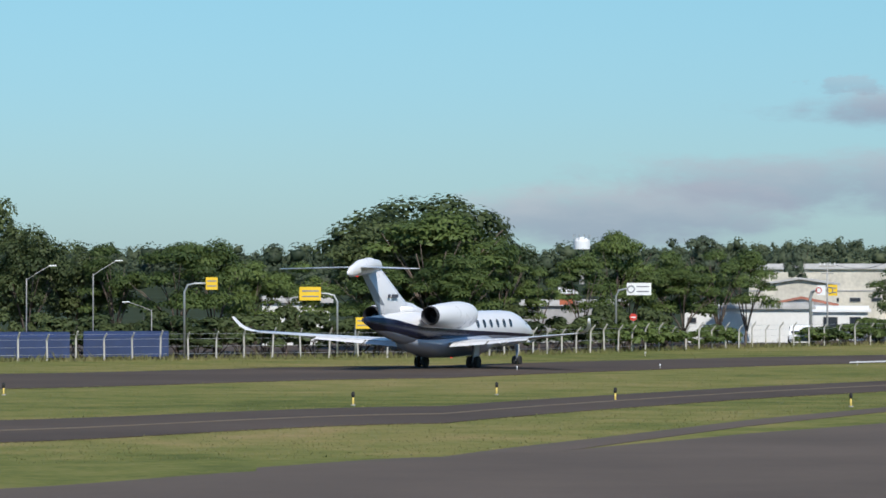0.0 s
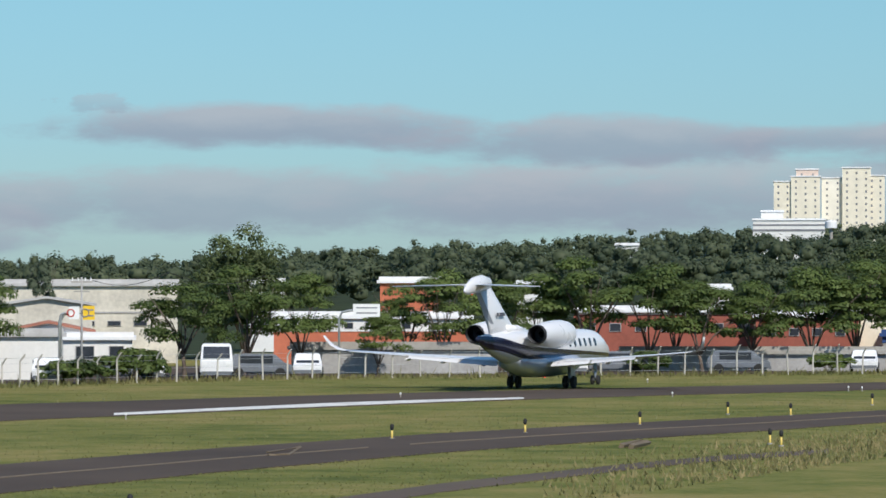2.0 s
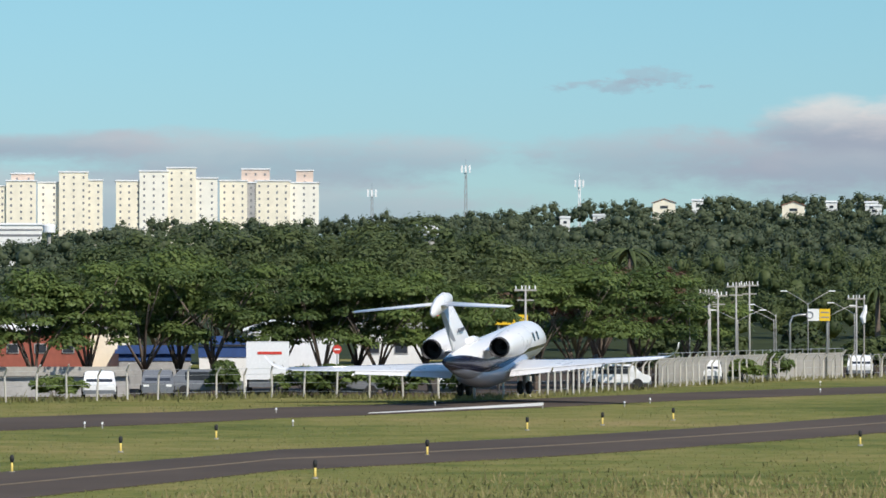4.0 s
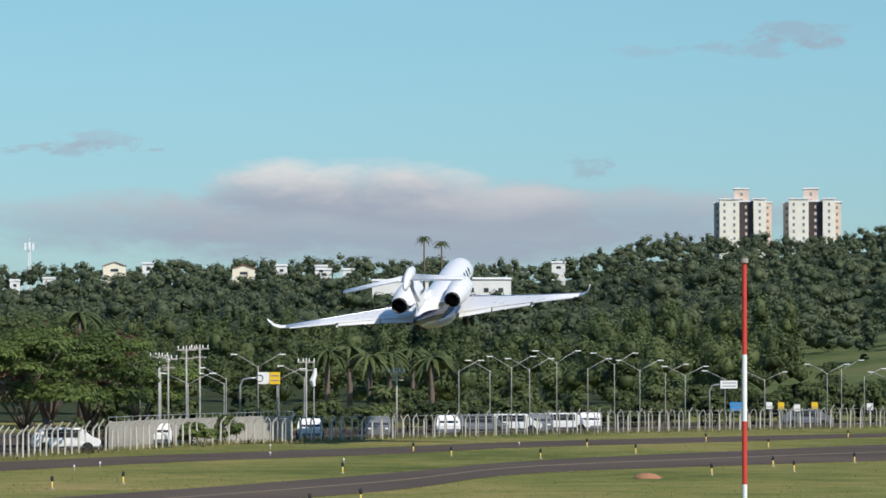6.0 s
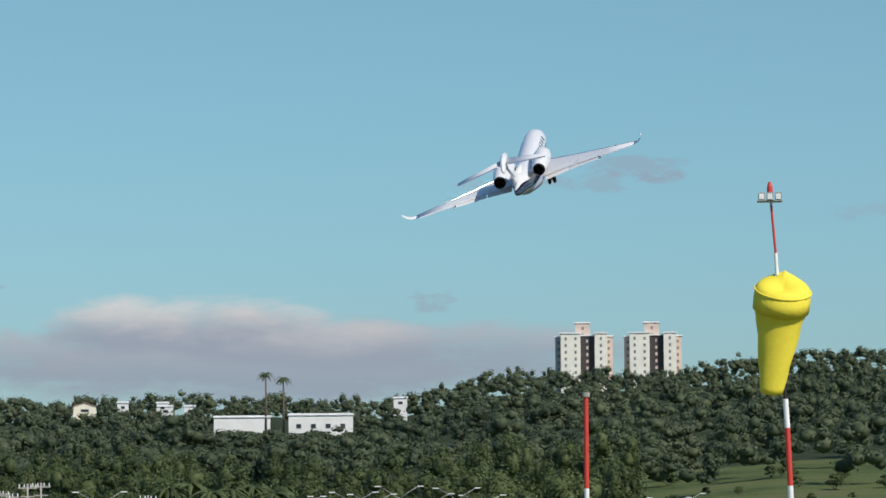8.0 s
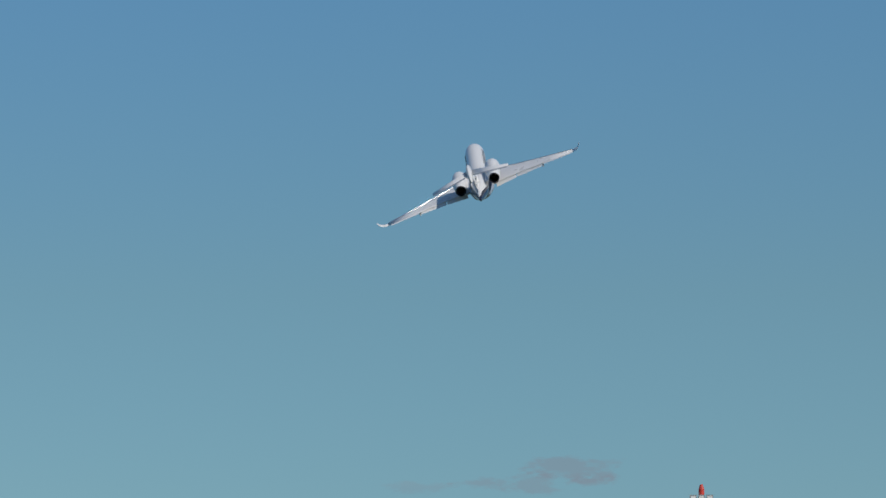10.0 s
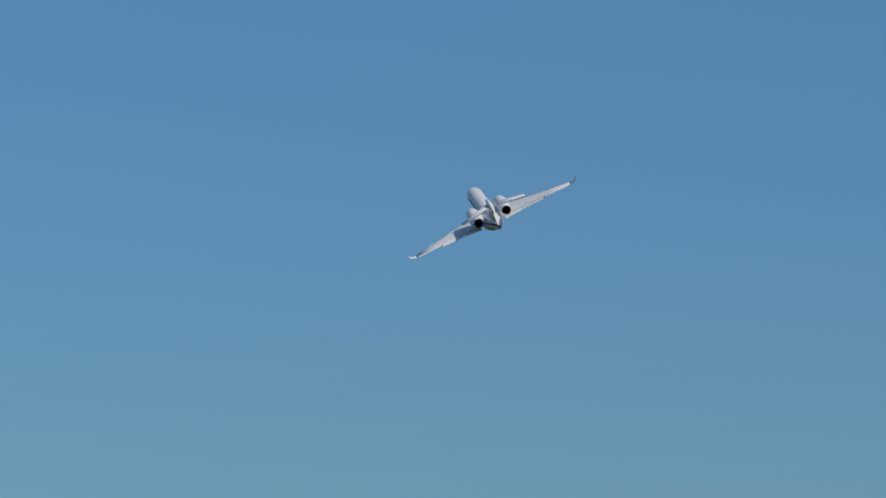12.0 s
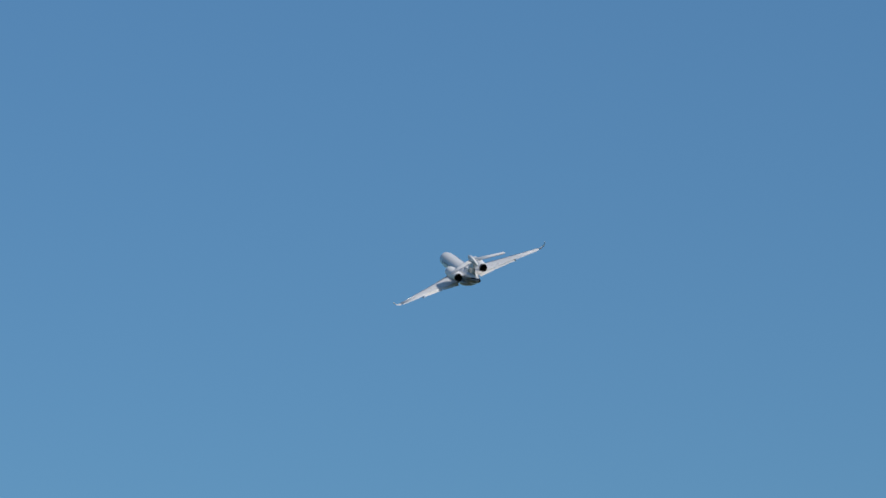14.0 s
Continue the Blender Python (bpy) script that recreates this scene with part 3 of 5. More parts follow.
def tuft_woods(name, rows, label, mat, seed, count, leaf):
    """Far woods: many crowns in one mesh, each of lumpy clumps fringed with leaves. Rows: bearing, distance, ground, height, width."""
    rng = np.random.default_rng(seed)
    cv, cf = clump()
    Q, T, TF, n0 = [], [], [], 0
    k = 11
    for b, d, z, h, w in rows:
        p = np.array(at(b, d, z))
        size = np.array((w / 2, w / 2, h / 2))
        low = np.array((0, 0, h * 0.54)) + p
        pc = rng.normal(size=(k, 3))
        pc /= np.linalg.norm(pc, axis=1)[:, None]
        pc *= rng.uniform(0.3, 0.72, k)[:, None]
        pc[:, 2] *= 0.85
        pr = rng.uniform(0.2, 0.4, k)
        for c, r in zip(pc, pr):
            lump = cv * (r * rng.uniform(0.55, 0.8, len(cv)))[:, None] * (1, 1, 0.9)
            T.append((c + lump) * size + low)
            TF.append(cf + n0)
            n0 += len(cv)
        idx = rng.integers(0, k, count)
        v = rng.normal(size=(count, 3))
        v /= np.linalg.norm(v, axis=1)[:, None]
        v[:, 2] = np.where(v[:, 2] < -0.4, -v[:, 2], v[:, 2])
        c = (pc[idx] + v * pr[idx][:, None] * rng.uniform(0.75, 1.12, count)[:, None]) * size + low
        n = v + rng.normal(size=(count, 3)) * 0.22 + (0, 0, 0.2)
        n /= np.linalg.norm(n, axis=1)[:, None]
        t = np.cross(n, rng.normal(size=(count, 3)))
        t /= np.linalg.norm(t, axis=1)[:, None]
        u = np.cross(n, t)
        s = (leaf * rng.uniform(0.6, 1.4, count))[:, None] * (w / 8) ** 0.5
        Q.append(np.stack([c - t * s, c + u * s * 0.7, c + t * s, c - u * s * 0.7], 1).reshape(-1, 3))
    T, TF, Q = np.concatenate(T), np.concatenate(TF), np.concatenate(Q)
    q, m = len(Q) // 4, len(TF)
    me = bpy.data.meshes.new(name)
    me.vertices.add(len(T) + len(Q))
    me.vertices.foreach_set("co", np.concatenate([T, Q]).ravel())
    me.loops.add(m * 3 + q * 4)
    me.loops.foreach_set("vertex_index", np.concatenate([TF.ravel(), np.arange(q * 4) + len(T)]))
    me.polygons.add(m + q)
    me.polygons.foreach_set("loop_start", np.concatenate([np.arange(m) * 3, m * 3 + np.arange(q) * 4]))
    me.polygons.foreach_set("loop_total", np.concatenate([np.full(m, 3), np.full(q, 4)]))
    me.polygons.foreach_set("use_smooth", np.arange(m + q) < m)
    me.update()
    me.materials.append(mat)
    return tagged(new(name, me), label, "forest", kind="stuff")


# houses among the hillside trees: bearing, elevation, width, tiled or white
HILL_HOUSES = [(3105, 155, 40, "o"), (3165, 158, 22, "w"), (3470, 154, 22, "w"), (3333, 150, 40, "o"), (3400, 155, 20, "w"), (3518, 148, 20, "w"), (2990, 132, 22, "w"), (2930, 128, 18, "w"), (3475, 148, 26, "w"), (3890, 160, 24, "w"), (1020, 12, 60, "w"), (1480, 10, 46, "w")]


def hill_woods():
    rng = random.Random(7)
    rows = []
    for d in (1000, 1120, 1250, 1400, 1580, 1780, 2000, 2280, 2600):
        b = -1100.0
        while b < 5400:
            h, w = rng.uniform(6.5, 10.5), rng.uniform(7, 12)
            dd = d * rng.uniform(0.95, 1.05)
            open_field = b > 4370 and d < 1060 and rng.random() < 0.7
            if 3545 < b < 3815 and dd < 1900:  # lower trees before the white terrace
                h = min(h, up(rng.uniform(112, 142), dd) - land(b, dd))
            for hb, he, hw, _ in HILL_HOUSES[:10]:
                if abs(b - hb) < hw * 0.8 and dd < 2320:
                    h = min(h, up(he + rng.uniform(7, 18), dd) - land(b, dd))
            if not open_field and h > 2 and not (d < 1100 and b < 1500):
                rows.append((b, dd, land(b, dd) - 0.5, h, w))
            b += w * F / d * rng.uniform(0.36, 0.66)
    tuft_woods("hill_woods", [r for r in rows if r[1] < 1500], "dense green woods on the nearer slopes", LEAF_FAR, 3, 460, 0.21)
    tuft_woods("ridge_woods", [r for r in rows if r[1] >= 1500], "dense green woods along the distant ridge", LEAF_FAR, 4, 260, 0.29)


hill_woods()


def near_woods():
    rng = random.Random(17)
    rows = []
    # taller woods behind the road at the runway's far end
    for d, e0, e1 in ((700, 20, 55), (760, 45, 85), (830, 70, 115), (910, 85, 130)):
        b = 2880.0
        while b < 4700:
            e = rng.uniform(e0, e1)
            if b > 4310:
                e = (rng.uniform(-22, 8) if d < 800 else -60) - (b - 4310) * 0.05
            elif b > 3950:
                e += 25
            h = up(e, d) - land(b, d)
            if h > 2.5:
                w = rng.uniform(5.0, 8.5)
                rows.append((b, d * rng.uniform(0.97, 1.03), land(b, d) - 0.3, h, w))
            b += w * F / d * rng.uniform(0.4, 0.8)
    tuft_woods("roadside_woods", rows, "mixed dark green trees behind the perimeter road", LEAF_DARK, 5, 1400, 0.15)


near_woods()

AVENUE = "broad-crowned street tree with spreading green tiers"
ROW = "trees along the perimeter road"
for k, (b, top, w, dd, kind) in enumerate([
        # seen at the start
        (-810, 150, 190, 70, "round0"), (-730, 100, 150, 60, "round1"), (-650, 58, 170, 75, "round2"), (-585, 50, 150, 60, "umbrella0"), (-470, 54, 180, 38, "umbrella1"), (-405, 50, 140, 44, "umbrella2"),
        (-330, 20, 150, 55, "umbrella3"), (-250, 18, 140, 60, "umbrella0"), (-120, 20, 150, 36, "umbrella1"),
        (-52, 154, 340, 95, "round1"), (60, 118, 220, 85, "round0"), (-20, 100, 280, 60, "umbrella2"), (-110, 95, 220, 80, "round2"), (100, 55, 150, 50, "umbrella2"), (20, 30, 180, 36, "umbrella3"), (170, 10, 110, 44, "umbrella0"),
        (318, 78, 130, 55, "umbrella1"), (250, 32, 130, 48, "umbrella2"), (340, 55, 130, 60, "umbrella0"), (410, 40, 130, 55, "umbrella3"), (505, 44, 150, 48, "umbrella0"), (560, 40, 130, 56, "umbrella2"), (445, 10, 150, 40, "umbrella1"),
        (885, 12, 170, 40, "umbrella3"), (985, 42, 180, 42, "umbrella0"), (1075, 30, 150, 46, "umbrella1"), (1210, -40, 110, 34, "umbrella2"),
        (1325, 30, 150, 40, "umbrella2"), (1265, 10, 140, 52, "umbrella3"), (1430, 20, 130, 44, "umbrella1"),
        (1580, 62, 230, 42, "umbrella0"), (1490, 30, 160, 50, "umbrella3"), (1700, 40, 190, 44, "umbrella2"), (1800, 20, 170, 40, "umbrella1"), (1750, 50, 160, 62, "umbrella0"),
        (1890, 18, 190, 40, "umbrella3"), (2010, 40, 230, 42, "umbrella2"), (2105, 60, 230, 44, "umbrella0"), (2200, 66, 250, 46, "umbrella1"), (2310, 56, 240, 42, "umbrella3"), (2420, 60, 240, 48, "umbrella0"),
        (2500, 56, 220, 42, "umbrella2"), (2600, 40, 230, 44, "umbrella1"), (2690, 50, 220, 52, "umbrella3"), (2760, 30, 170, 44, "umbrella0"), (2560, 70, 210, 58, "umbrella1"), (2250, 80, 230, 62, "umbrella2"),
        (2945, 60, 260, 46, "umbrella1"), (3060, 48, 250, 52, "umbrella2"), (3000, 66, 230, 66, "umbrella3"), (3150, 40, 210, 60, "umbrella0"), (2880, 40, 200, 60, "umbrella2")]):
    d = fence_at(b) + dd * 0.55
    plant(kind, b, d, up(top, d), w * d / F, AVENUE if kind[0] == "u" else "tall dense dark green tree behind the fence", ROW, rz=k * 67 % 360)
for k, (b, top, w, d) in enumerate([(2110, 105, 200, 640), (2220, 128, 230, 650), (2330, 140, 240, 660), (2450, 146, 240, 650), (2560, 150, 240, 660), (2660, 152, 250, 645), (2760, 136, 220, 660), (2860, 112, 220, 650), (2960, 96, 220, 640), (3060, 96, 230, 660), (2160, 90, 200, 600), (2800, 80, 220, 600), (2400, 100, 230, 605), (2640, 110, 230, 605), (985, 116, 160, 640), (940, 75, 120, 660)]):
    plant(f"round{k % 3}", b, d, up(top, d), w * d / F, "massive rounded dark green tree", "tall trees behind the street", rz=k * 51 % 360)
for b, top, w, d in ((478, 96, 95, 590), (400, 52, 60, 610), (655, 72, 60, 620), (540, 46, 40, 600)):
    plant("airy", b, d, up(top, d), w * d / F, "slender eucalyptus with thin airy foliage", "eucalyptus trees", rz=b)
for b, top, w, d in ((2870, 30, 150, 500), (2990, 78, 190, 560), (3090, 62, 150, 570)):
    plant("rusty", b, d, up(top, d), w * d / F, "tree with rusty brown autumn leaves", rz=b)


def hedge():
    rng = random.Random(9)
    for i in range(46):
        b = -800 + 31 * i + rng.uniform(-10, 10)
        d = fence_at(b) + rng.uniform(12, 26)
        if b > 400:
            continue
        plant("shrub", b, d, rng.uniform(1.8, 3.2), rng.uniform(2.6, 4.2), "dark dense shrub under street trees", "shrubs under the trees", rz=i * 40, name="shrub")
    for i in range(60):
        b = 3080 + 27 * i + rng.uniform(-10, 10)
        d = fence_at(b) + rng.uniform(36, 60)
        plant("shrub", b, d, rng.uniform(1.6, 3.6), rng.uniform(2.6, 4.6), "dark dense shrub beside the street", "shrubs along the street", rz=i * 40, name="shrub")
    for i, b in enumerate([330, 365, 400, 470, 500, 530, 690, 720, 760, 800, 830, 1480, 1700, 2050, 2330, 2470, 2520, 2640, 2740, 3240, 3300]):
        d = fence_at(b) + rng.uniform(2, 5)
        plant("bush", b, d, rng.uniform(1.4, 2.3), rng.uniform(2.2, 3.6), "leafy green bush behind the wire fence", "bushes along the fence", rz=i * 40, name="bush")


hedge()


def pasture_shrubs():
    rng = random.Random(23)
    for i in range(20):
        b = rng.uniform(4350, 4760)
        d = rng.uniform(860, 1080)
        h = rng.uniform(0.7, 2.0)
        plant("shrub", b, d, h, h * rng.uniform(1.2, 1.9), "dark bush standing alone on the open pasture", "bushes on the pasture", rz=i * 53, z=land(b, d) - 0.1, name="bush")


pasture_shrubs()


def palm(b, d, height):
    top = base("palm_tree", b, d, land(b, d), label="tall palm with a bare grey trunk", category="palm", group="palms")
    part("trunk", tubes(([(0, 0, -0.3), (0.05, 0, height * 0.5), (0, 0, height)], [0.3, 0.22, 0.18])), BARK, top, smooth=True)
    rng = random.Random(int(b))
    for i in range(20):
        a, lift = 2 * math.pi * i / 20 + rng.uniform(-0.2, 0.2), rng.uniform(-0.1, 0.9)
        bm = bmesh.new()
        rows, n = [], 6
        for j in range(n + 1):
            t = j / n
            r, z = 2.3 * t, height + lift * 1.6 * t - 2.0 * t * t
            w = 0.17 * math.sin(math.pi * min(1, 0.15 + t * 0.85)) + 0.02
            c, side = Vector((math.cos(a) * r, math.sin(a) * r, z)), Vector((-math.sin(a), math.cos(a), 0))
            rows.append([c - side * w - Vector((0, 0, w * 0.5)), c, c + side * w - Vector((0, 0, w * 0.5)), c - Vector((0, 0, 0.04))])
        loft(bm, rows)
        part("frond", bm, LEAF_DARK, top)


for b, e, d in ((3652, 222, 1900), (3683, 214, 1910), (3045, 85, 600), (3480, 18, 640), (3520, 24, 655), (3555, 10, 636), (3590, 16, 650), (3630, 20, 660), (3665, 8, 640)):
    palm(b, d, up(e, d) - land(b, d))

# ---- buildings ----


def hall(name, b0, b1, d, top, label, wall, roof, depth=14.0, pitch=0.0, cat="building", windows=(), bands=(), low=None):
    """A plain building between two bearings; windows: (bearing, elevation, wide, high), bands: (e0, e1, material)."""
    b = (b0 + b1) / 2
    ground = land(b, d)
    ob = base(name, b, d, label=label, category=cat)
    w, h = (b1 - b0) * d / F / 2, up(top, d)
    z0 = ground - 0.2 if low is None else up(low, d)
    bm = boxes((-w, w, 0, depth, z0, h))
    part("wall", bm, wall, ob)
    if pitch:
        bm = bmesh.new()
        loft(bm, [[(-w - 0.3, -0.3, h), (0, -0.3, h + pitch), (w + 0.3, -0.3, h), (w + 0.3, -0.3, h - 0.15), (0, -0.3, h + pitch - 0.15), (-w - 0.3, -0.3, h - 0.15)],
                  [(-w - 0.3, depth + 0.3, h), (0, depth + 0.3, h + pitch), (w + 0.3, depth + 0.3, h), (w + 0.3, depth + 0.3, h - 0.15), (0, depth + 0.3, h + pitch - 0.15), (-w - 0.3, depth + 0.3, h - 0.15)]])
        gable = bmesh.new()
        loft(gable, [[(-w, y, h - 0.01), (w, y, h - 0.01), (0, y, h + pitch - 0.16)] for y in (0, depth)])
        part("gable", gable, wall, ob)
    else:
        bm = boxes((-w - 0.25, w + 0.25, -0.25, depth + 0.25, h, h + 0.22), (-w - 0.1, w + 0.1, -0.1, 0.1, h + 0.22, h + 0.5))
    part("roof", bm, roof, ob)
    for wb, we, ww, wh in windows:
        x, z = (wb - b) * d / F, up(we, d)
        hw, hh = ww * d / F / 2, wh * d / F / 2
        win = part("window", boxes((x - hw, x + hw, -0.06, 0.02, z - hh, z + hh)), WALL_GREY, ob)
        part("pane", boxes((x - hw + 0.05, x + hw - 0.05, -0.08, -0.055, z - hh + 0.05, z + hh - 0.05)), DARK_GLASS, win)
    for e0, e1, mat in bands:
        part("facade_band", boxes((-w - 0.04, w + 0.04, -0.05, 0.0, up(e0, d), up(e1, d))), mat, ob)
    return ob


# low sheds and halls behind the street
hall("warehouse", 560, 870, 640, 8, "long cream-white warehouse with stained walls", WALL_OLD, ROOF_METAL, 30, bands=((-36, -33, WALL_GREY),),
     windows=[(600 + 42 * i, -52, 22, 9) for i in range(6)])
hall("warehouse", 590, 735, 600, -20, "warehouse with a grey low-pitched sheet roof", WALL_OLD, ROOF_METAL, 20, pitch=0.5)
hall("small_house", 600, 735, 560, -62, "white house under a low reddish tiled roof", WALL_WHITE, ROOF_TILE, 9, pitch=0.6, windows=[(630, -85, 14, 12)])
hall("shed", 440, 690, 545, -70, "long low whitewashed shed with a thin flat roof", WALL_WHITE, ROOF_METAL, 8, windows=[(455, -92, 18, 12)])
hall("workshop", 690, 800, 548, -78, "low white workshop with an open front", WALL_WHITE, ROOF_WHITE, 8, windows=[(725, -98, 30, 22), (775, -98, 24, 22)])
hall("wall_block", 140, 330, 580, -60, "pale grey rendered boundary building", WALL_GREY, ROOF_METAL, 10)
hall("red_kiosk", 208, 236, 560, -38, "small bright red panel building", WALL_RED, ROOF_WHITE, 5, low=-58)
hall("white_office", -320, -200, 580, -52, "low white office behind trees", WALL_WHITE, ROOF_METAL, 9, windows=[(-300 + 28 * i, -75, 14, 12) for i in range(4)])
hall("red_hall", 1030, 1370, 545, -48, "orange-red hall with white upper wall", WALL_RED, ROOF_WHITE, 16, bands=((-70, -49, WALL_WHITE),),
     windows=[(1060 + 50 * i, -60, 16, 12) for i in range(6)])
hall("tiled_house", 1215, 1320, 620, 14, "house with an orange tiled roof", WALL_RED, ROOF_WHITE, 10)
hall("depot", 1560, 1900, 540, -40, "dark red brick depot behind street trees", WALL_BRICK, ROOF_WHITE, 16, bands=((-44, -36, WALL_CREAM),),
     windows=[(1590 + 48 * i, -68, 22, 16) for i in range(7)])
hall("white_hall", 1795, 1850, 600, 2, "white flat-roofed hall among trees", WALL_WHITE, ROOF_WHITE, 12)
hall("depot", 1900, 2100, 510, -52, "dark red brick hall with cream pilasters", WALL_BRICK, ROOF_WHITE, 14, windows=[(1930 + 45 * i, -80, 20, 16) for i in range(4)])
hall("cream_house", 2090, 2170, 505, -44, "cream rendered house beside the brick hall", WALL_CREAM, ROOF_WHITE, 9)
hall("blue_stall", 2150, 2270, 490, -92, "market stall under a blue sheet roof", WALL_GREY, BLUE, 7, bands=((-104, -92, BLUE),))
hall("blue_stall", 2285, 2380, 492, -78, "market stall under a blue sheet roof", WALL_WHITE, BLUE, 7, bands=((-100, -82, BLUE),))
hall("white_shed", 2370, 2530, 530, -52, "long low white sheet-metal shed", ROOF_WHITE, ROOF_WHITE, 12, pitch=1.0)
hall("shop", 2560, 2680, 505, -55, "small white shop with dark openings", WALL_WHITE, ROOF_METAL, 8, windows=[(2590, -85, 24, 22), (2640, -85, 24, 22)])
hall("garden_wall", 1060, 1420, 515, -102, "bare grey concrete boundary wall", WALL_GREY, CONCRETE, 0.3, cat="wall")
hall("garden_wall", 1640, 2160, 478, -122, "stained grey concrete boundary wall", WALL_GREY, CONCRETE, 0.3, cat="wall")


def long_wall(b0, b1, off, height, label):
    """A boundary wall that runs along behind the fence, with a coping and barbed wire on stubs."""
    ob = base("garden_wall", (b0 + b1) / 2, fence_at((b0 + b1) / 2) + off, label=label, category="wall")
    inv = ob.matrix_world.inverted()
    run = [at(b, fence_at(b) + off) for b in np.linspace(b0, b1, 24)]
    out = [at(b, fence_at(b) + off + 0.5) for b in np.linspace(b0, b1, 24)]

    def slab(z0, z1, grow):
        bm = bmesh.new()
        rows = []
        for p, q in zip(run, out):
            g = (q - p).normalized() * grow
            rows.append([inv @ (v + Vector((0, 0, z))) for v, z in ((p - g, z0), (p - g, z1), (q + g, z1), (q + g, z0))])
        return loft(bm, rows)

    part("wall", slab(-0.2, height, 0.0), CONCRETE, ob)
    part("coping", slab(height + 0.002, height + 0.09, 0.06), CONCRETE, ob)
    for p in run:
        part("stub", tubes(([inv @ (p + Vector((0, 0, height + 0.08))), inv @ (p + Vector((0, 0, height + 0.4)))], 0.025), k=5), STEEL, ob)
    part("barbed_wire", tubes(([inv @ (p + Vector((0, 0, height + 0.36))) for p in run], 0.02), k=4), STEEL, ob)


long_wall(3095, 3420, 6, 1.6, "long pale stained concrete wall topped with barbed wire")
hall("white_terrace", 3560, 3660, 1900, 144, "white flat-roofed building on the wooded hillside", WALL_WHITE, ROOF_WHITE, 15)
hall("white_terrace", 3692, 3806, 1905, 147, "long white flat-roofed building on the hillside", WALL_WHITE, ROOF_WHITE, 15, windows=[(3710 + 26 * i, 128, 9, 8) for i in range(4)])
hall("white_villa", 1634, 1676, 1500, 82, "white box-shaped house on a wooded hill", WALL_WHITE, ROOF_WHITE, 10)
hall("clinic", 1880, 2010, 1950, 128, "white modern building with ribbon windows", WALL_WHITE, ROOF_WHITE, 14, bands=((108, 112, TINTED), (118, 121, TINTED)))
hall("clinic", 1895, 1935, 1960, 143, "white stair tower of a modern building", WALL_WHITE, ROOF_WHITE, 10)
for k, (b, e, w, mat) in enumerate(HILL_HOUSES):
    hall("hill_house", b - w / 2, b + w / 2, 2300 if k < 10 else 720, e + (16 if k < 10 else 0), "small house with tiled roof among hillside trees" if mat == "o" else "small white house among hillside trees",
         WALL_CREAM if mat == "o" else WALL_WHITE, ROOF_TILE if mat == "o" else ROOF_WHITE, 8, pitch=1.2 if mat == "o" else 0, windows=[(b, e - (-8 if k < 10 else 8), w * 0.35, 5)])


def tower_block(b0, b1, d, top, blocks, label, wall, style, sink=60):
    """Apartment towers: blocks of (from, to, top step, depth offset) with rows of windows."""
    b = (b0 + b1) / 2
    z0 = up(sink, d)
    ob = base("apartment_tower", b, d, z0, label=label, category="tower block")
    k = d / F
    for u0, u1, t, off, mat in blocks:
        x0, x1, h = (u0 - b) * k, (u1 - b) * k, up(t, d) - z0
        body = part("wall", boxes((x0, x1, off, off + 14, 0, h)), mat or wall, ob)
        part("roof", boxes((x0 - 0.3, x1 + 0.3, off - 0.3, off + 14.3, h, h + 0.5)), ROOF_WHITE, ob)
        if style:
            sx, sz, ww, wh = style
            n = max(1, int((x1 - x0 - 0.6) / sx))
            z = h - sz * 0.75
            while z > h * 0.25:
                for i in range(n):
                    x = x0 + (x1 - x0) * (i + 0.5) / n
                    part("window", boxes((x - ww, x + ww, off - 0.06, off + 0.05, z - wh, z + wh)), TINTED if mat != DARK_FACADE else WALL_PINK, body)
                z -= sz
    return ob


ST = (2.9, 2.35, 0.34, 0.42)
A3 = 2427.5 - 784
APTS = "cream-white high-rise apartment block lit by the sun"
tower_block(A3 + 272, A3 + 355, 3000, 218, [(A3 + 272, A3 + 305, 196, 1, None), (A3 + 303, A3 + 355, 205, 0, None), (A3 + 312, A3 + 352, 218, 3, WALL_PINK)], APTS, WALL_CREAM, ST)
tower_block(A3 + 358, A3 + 471, 3000, 222, [(A3 + 358, A3 + 396, 203, 2, WALL_IVORY), (A3 + 395, A3 + 446, 221, 0, None), (A3 + 440, A3 + 471, 207, 1, None)], APTS, WALL_CREAM, ST)
tower_block(A3 + 494, A3 + 672, 3000, 230, [(A3 + 494, A3 + 540, 207, 1, None), (A3 + 535, A3 + 585, 224, 0, WALL_IVORY), (A3 + 583, A3 + 634, 230, 1, None), (A3 + 632, A3 + 672, 212, 2, WALL_IVORY)], APTS, WALL_CREAM, ST)
tower_block(A3 + 676, A3 + 764, 3000, 229, [(A3 + 676, A3 + 724, 208, 0, None), (A3 + 714, A3 + 764, 229, 3, WALL_PINK), (A3 + 722, A3 + 740, 205, 1, WALL_GREY), (A3 + 738, A3 + 800, 208, 1, None)], APTS, WALL_CREAM, ST)
tower_block(A3 + 798, A3 + 851, 3000, 227, [(A3 + 798, A3 + 851, 205, 0, WALL_IVORY), (A3 + 811, A3 + 841, 227, 2, WALL_PINK)], APTS, WALL_CREAM, ST)
A6 = 3817.5 - 784
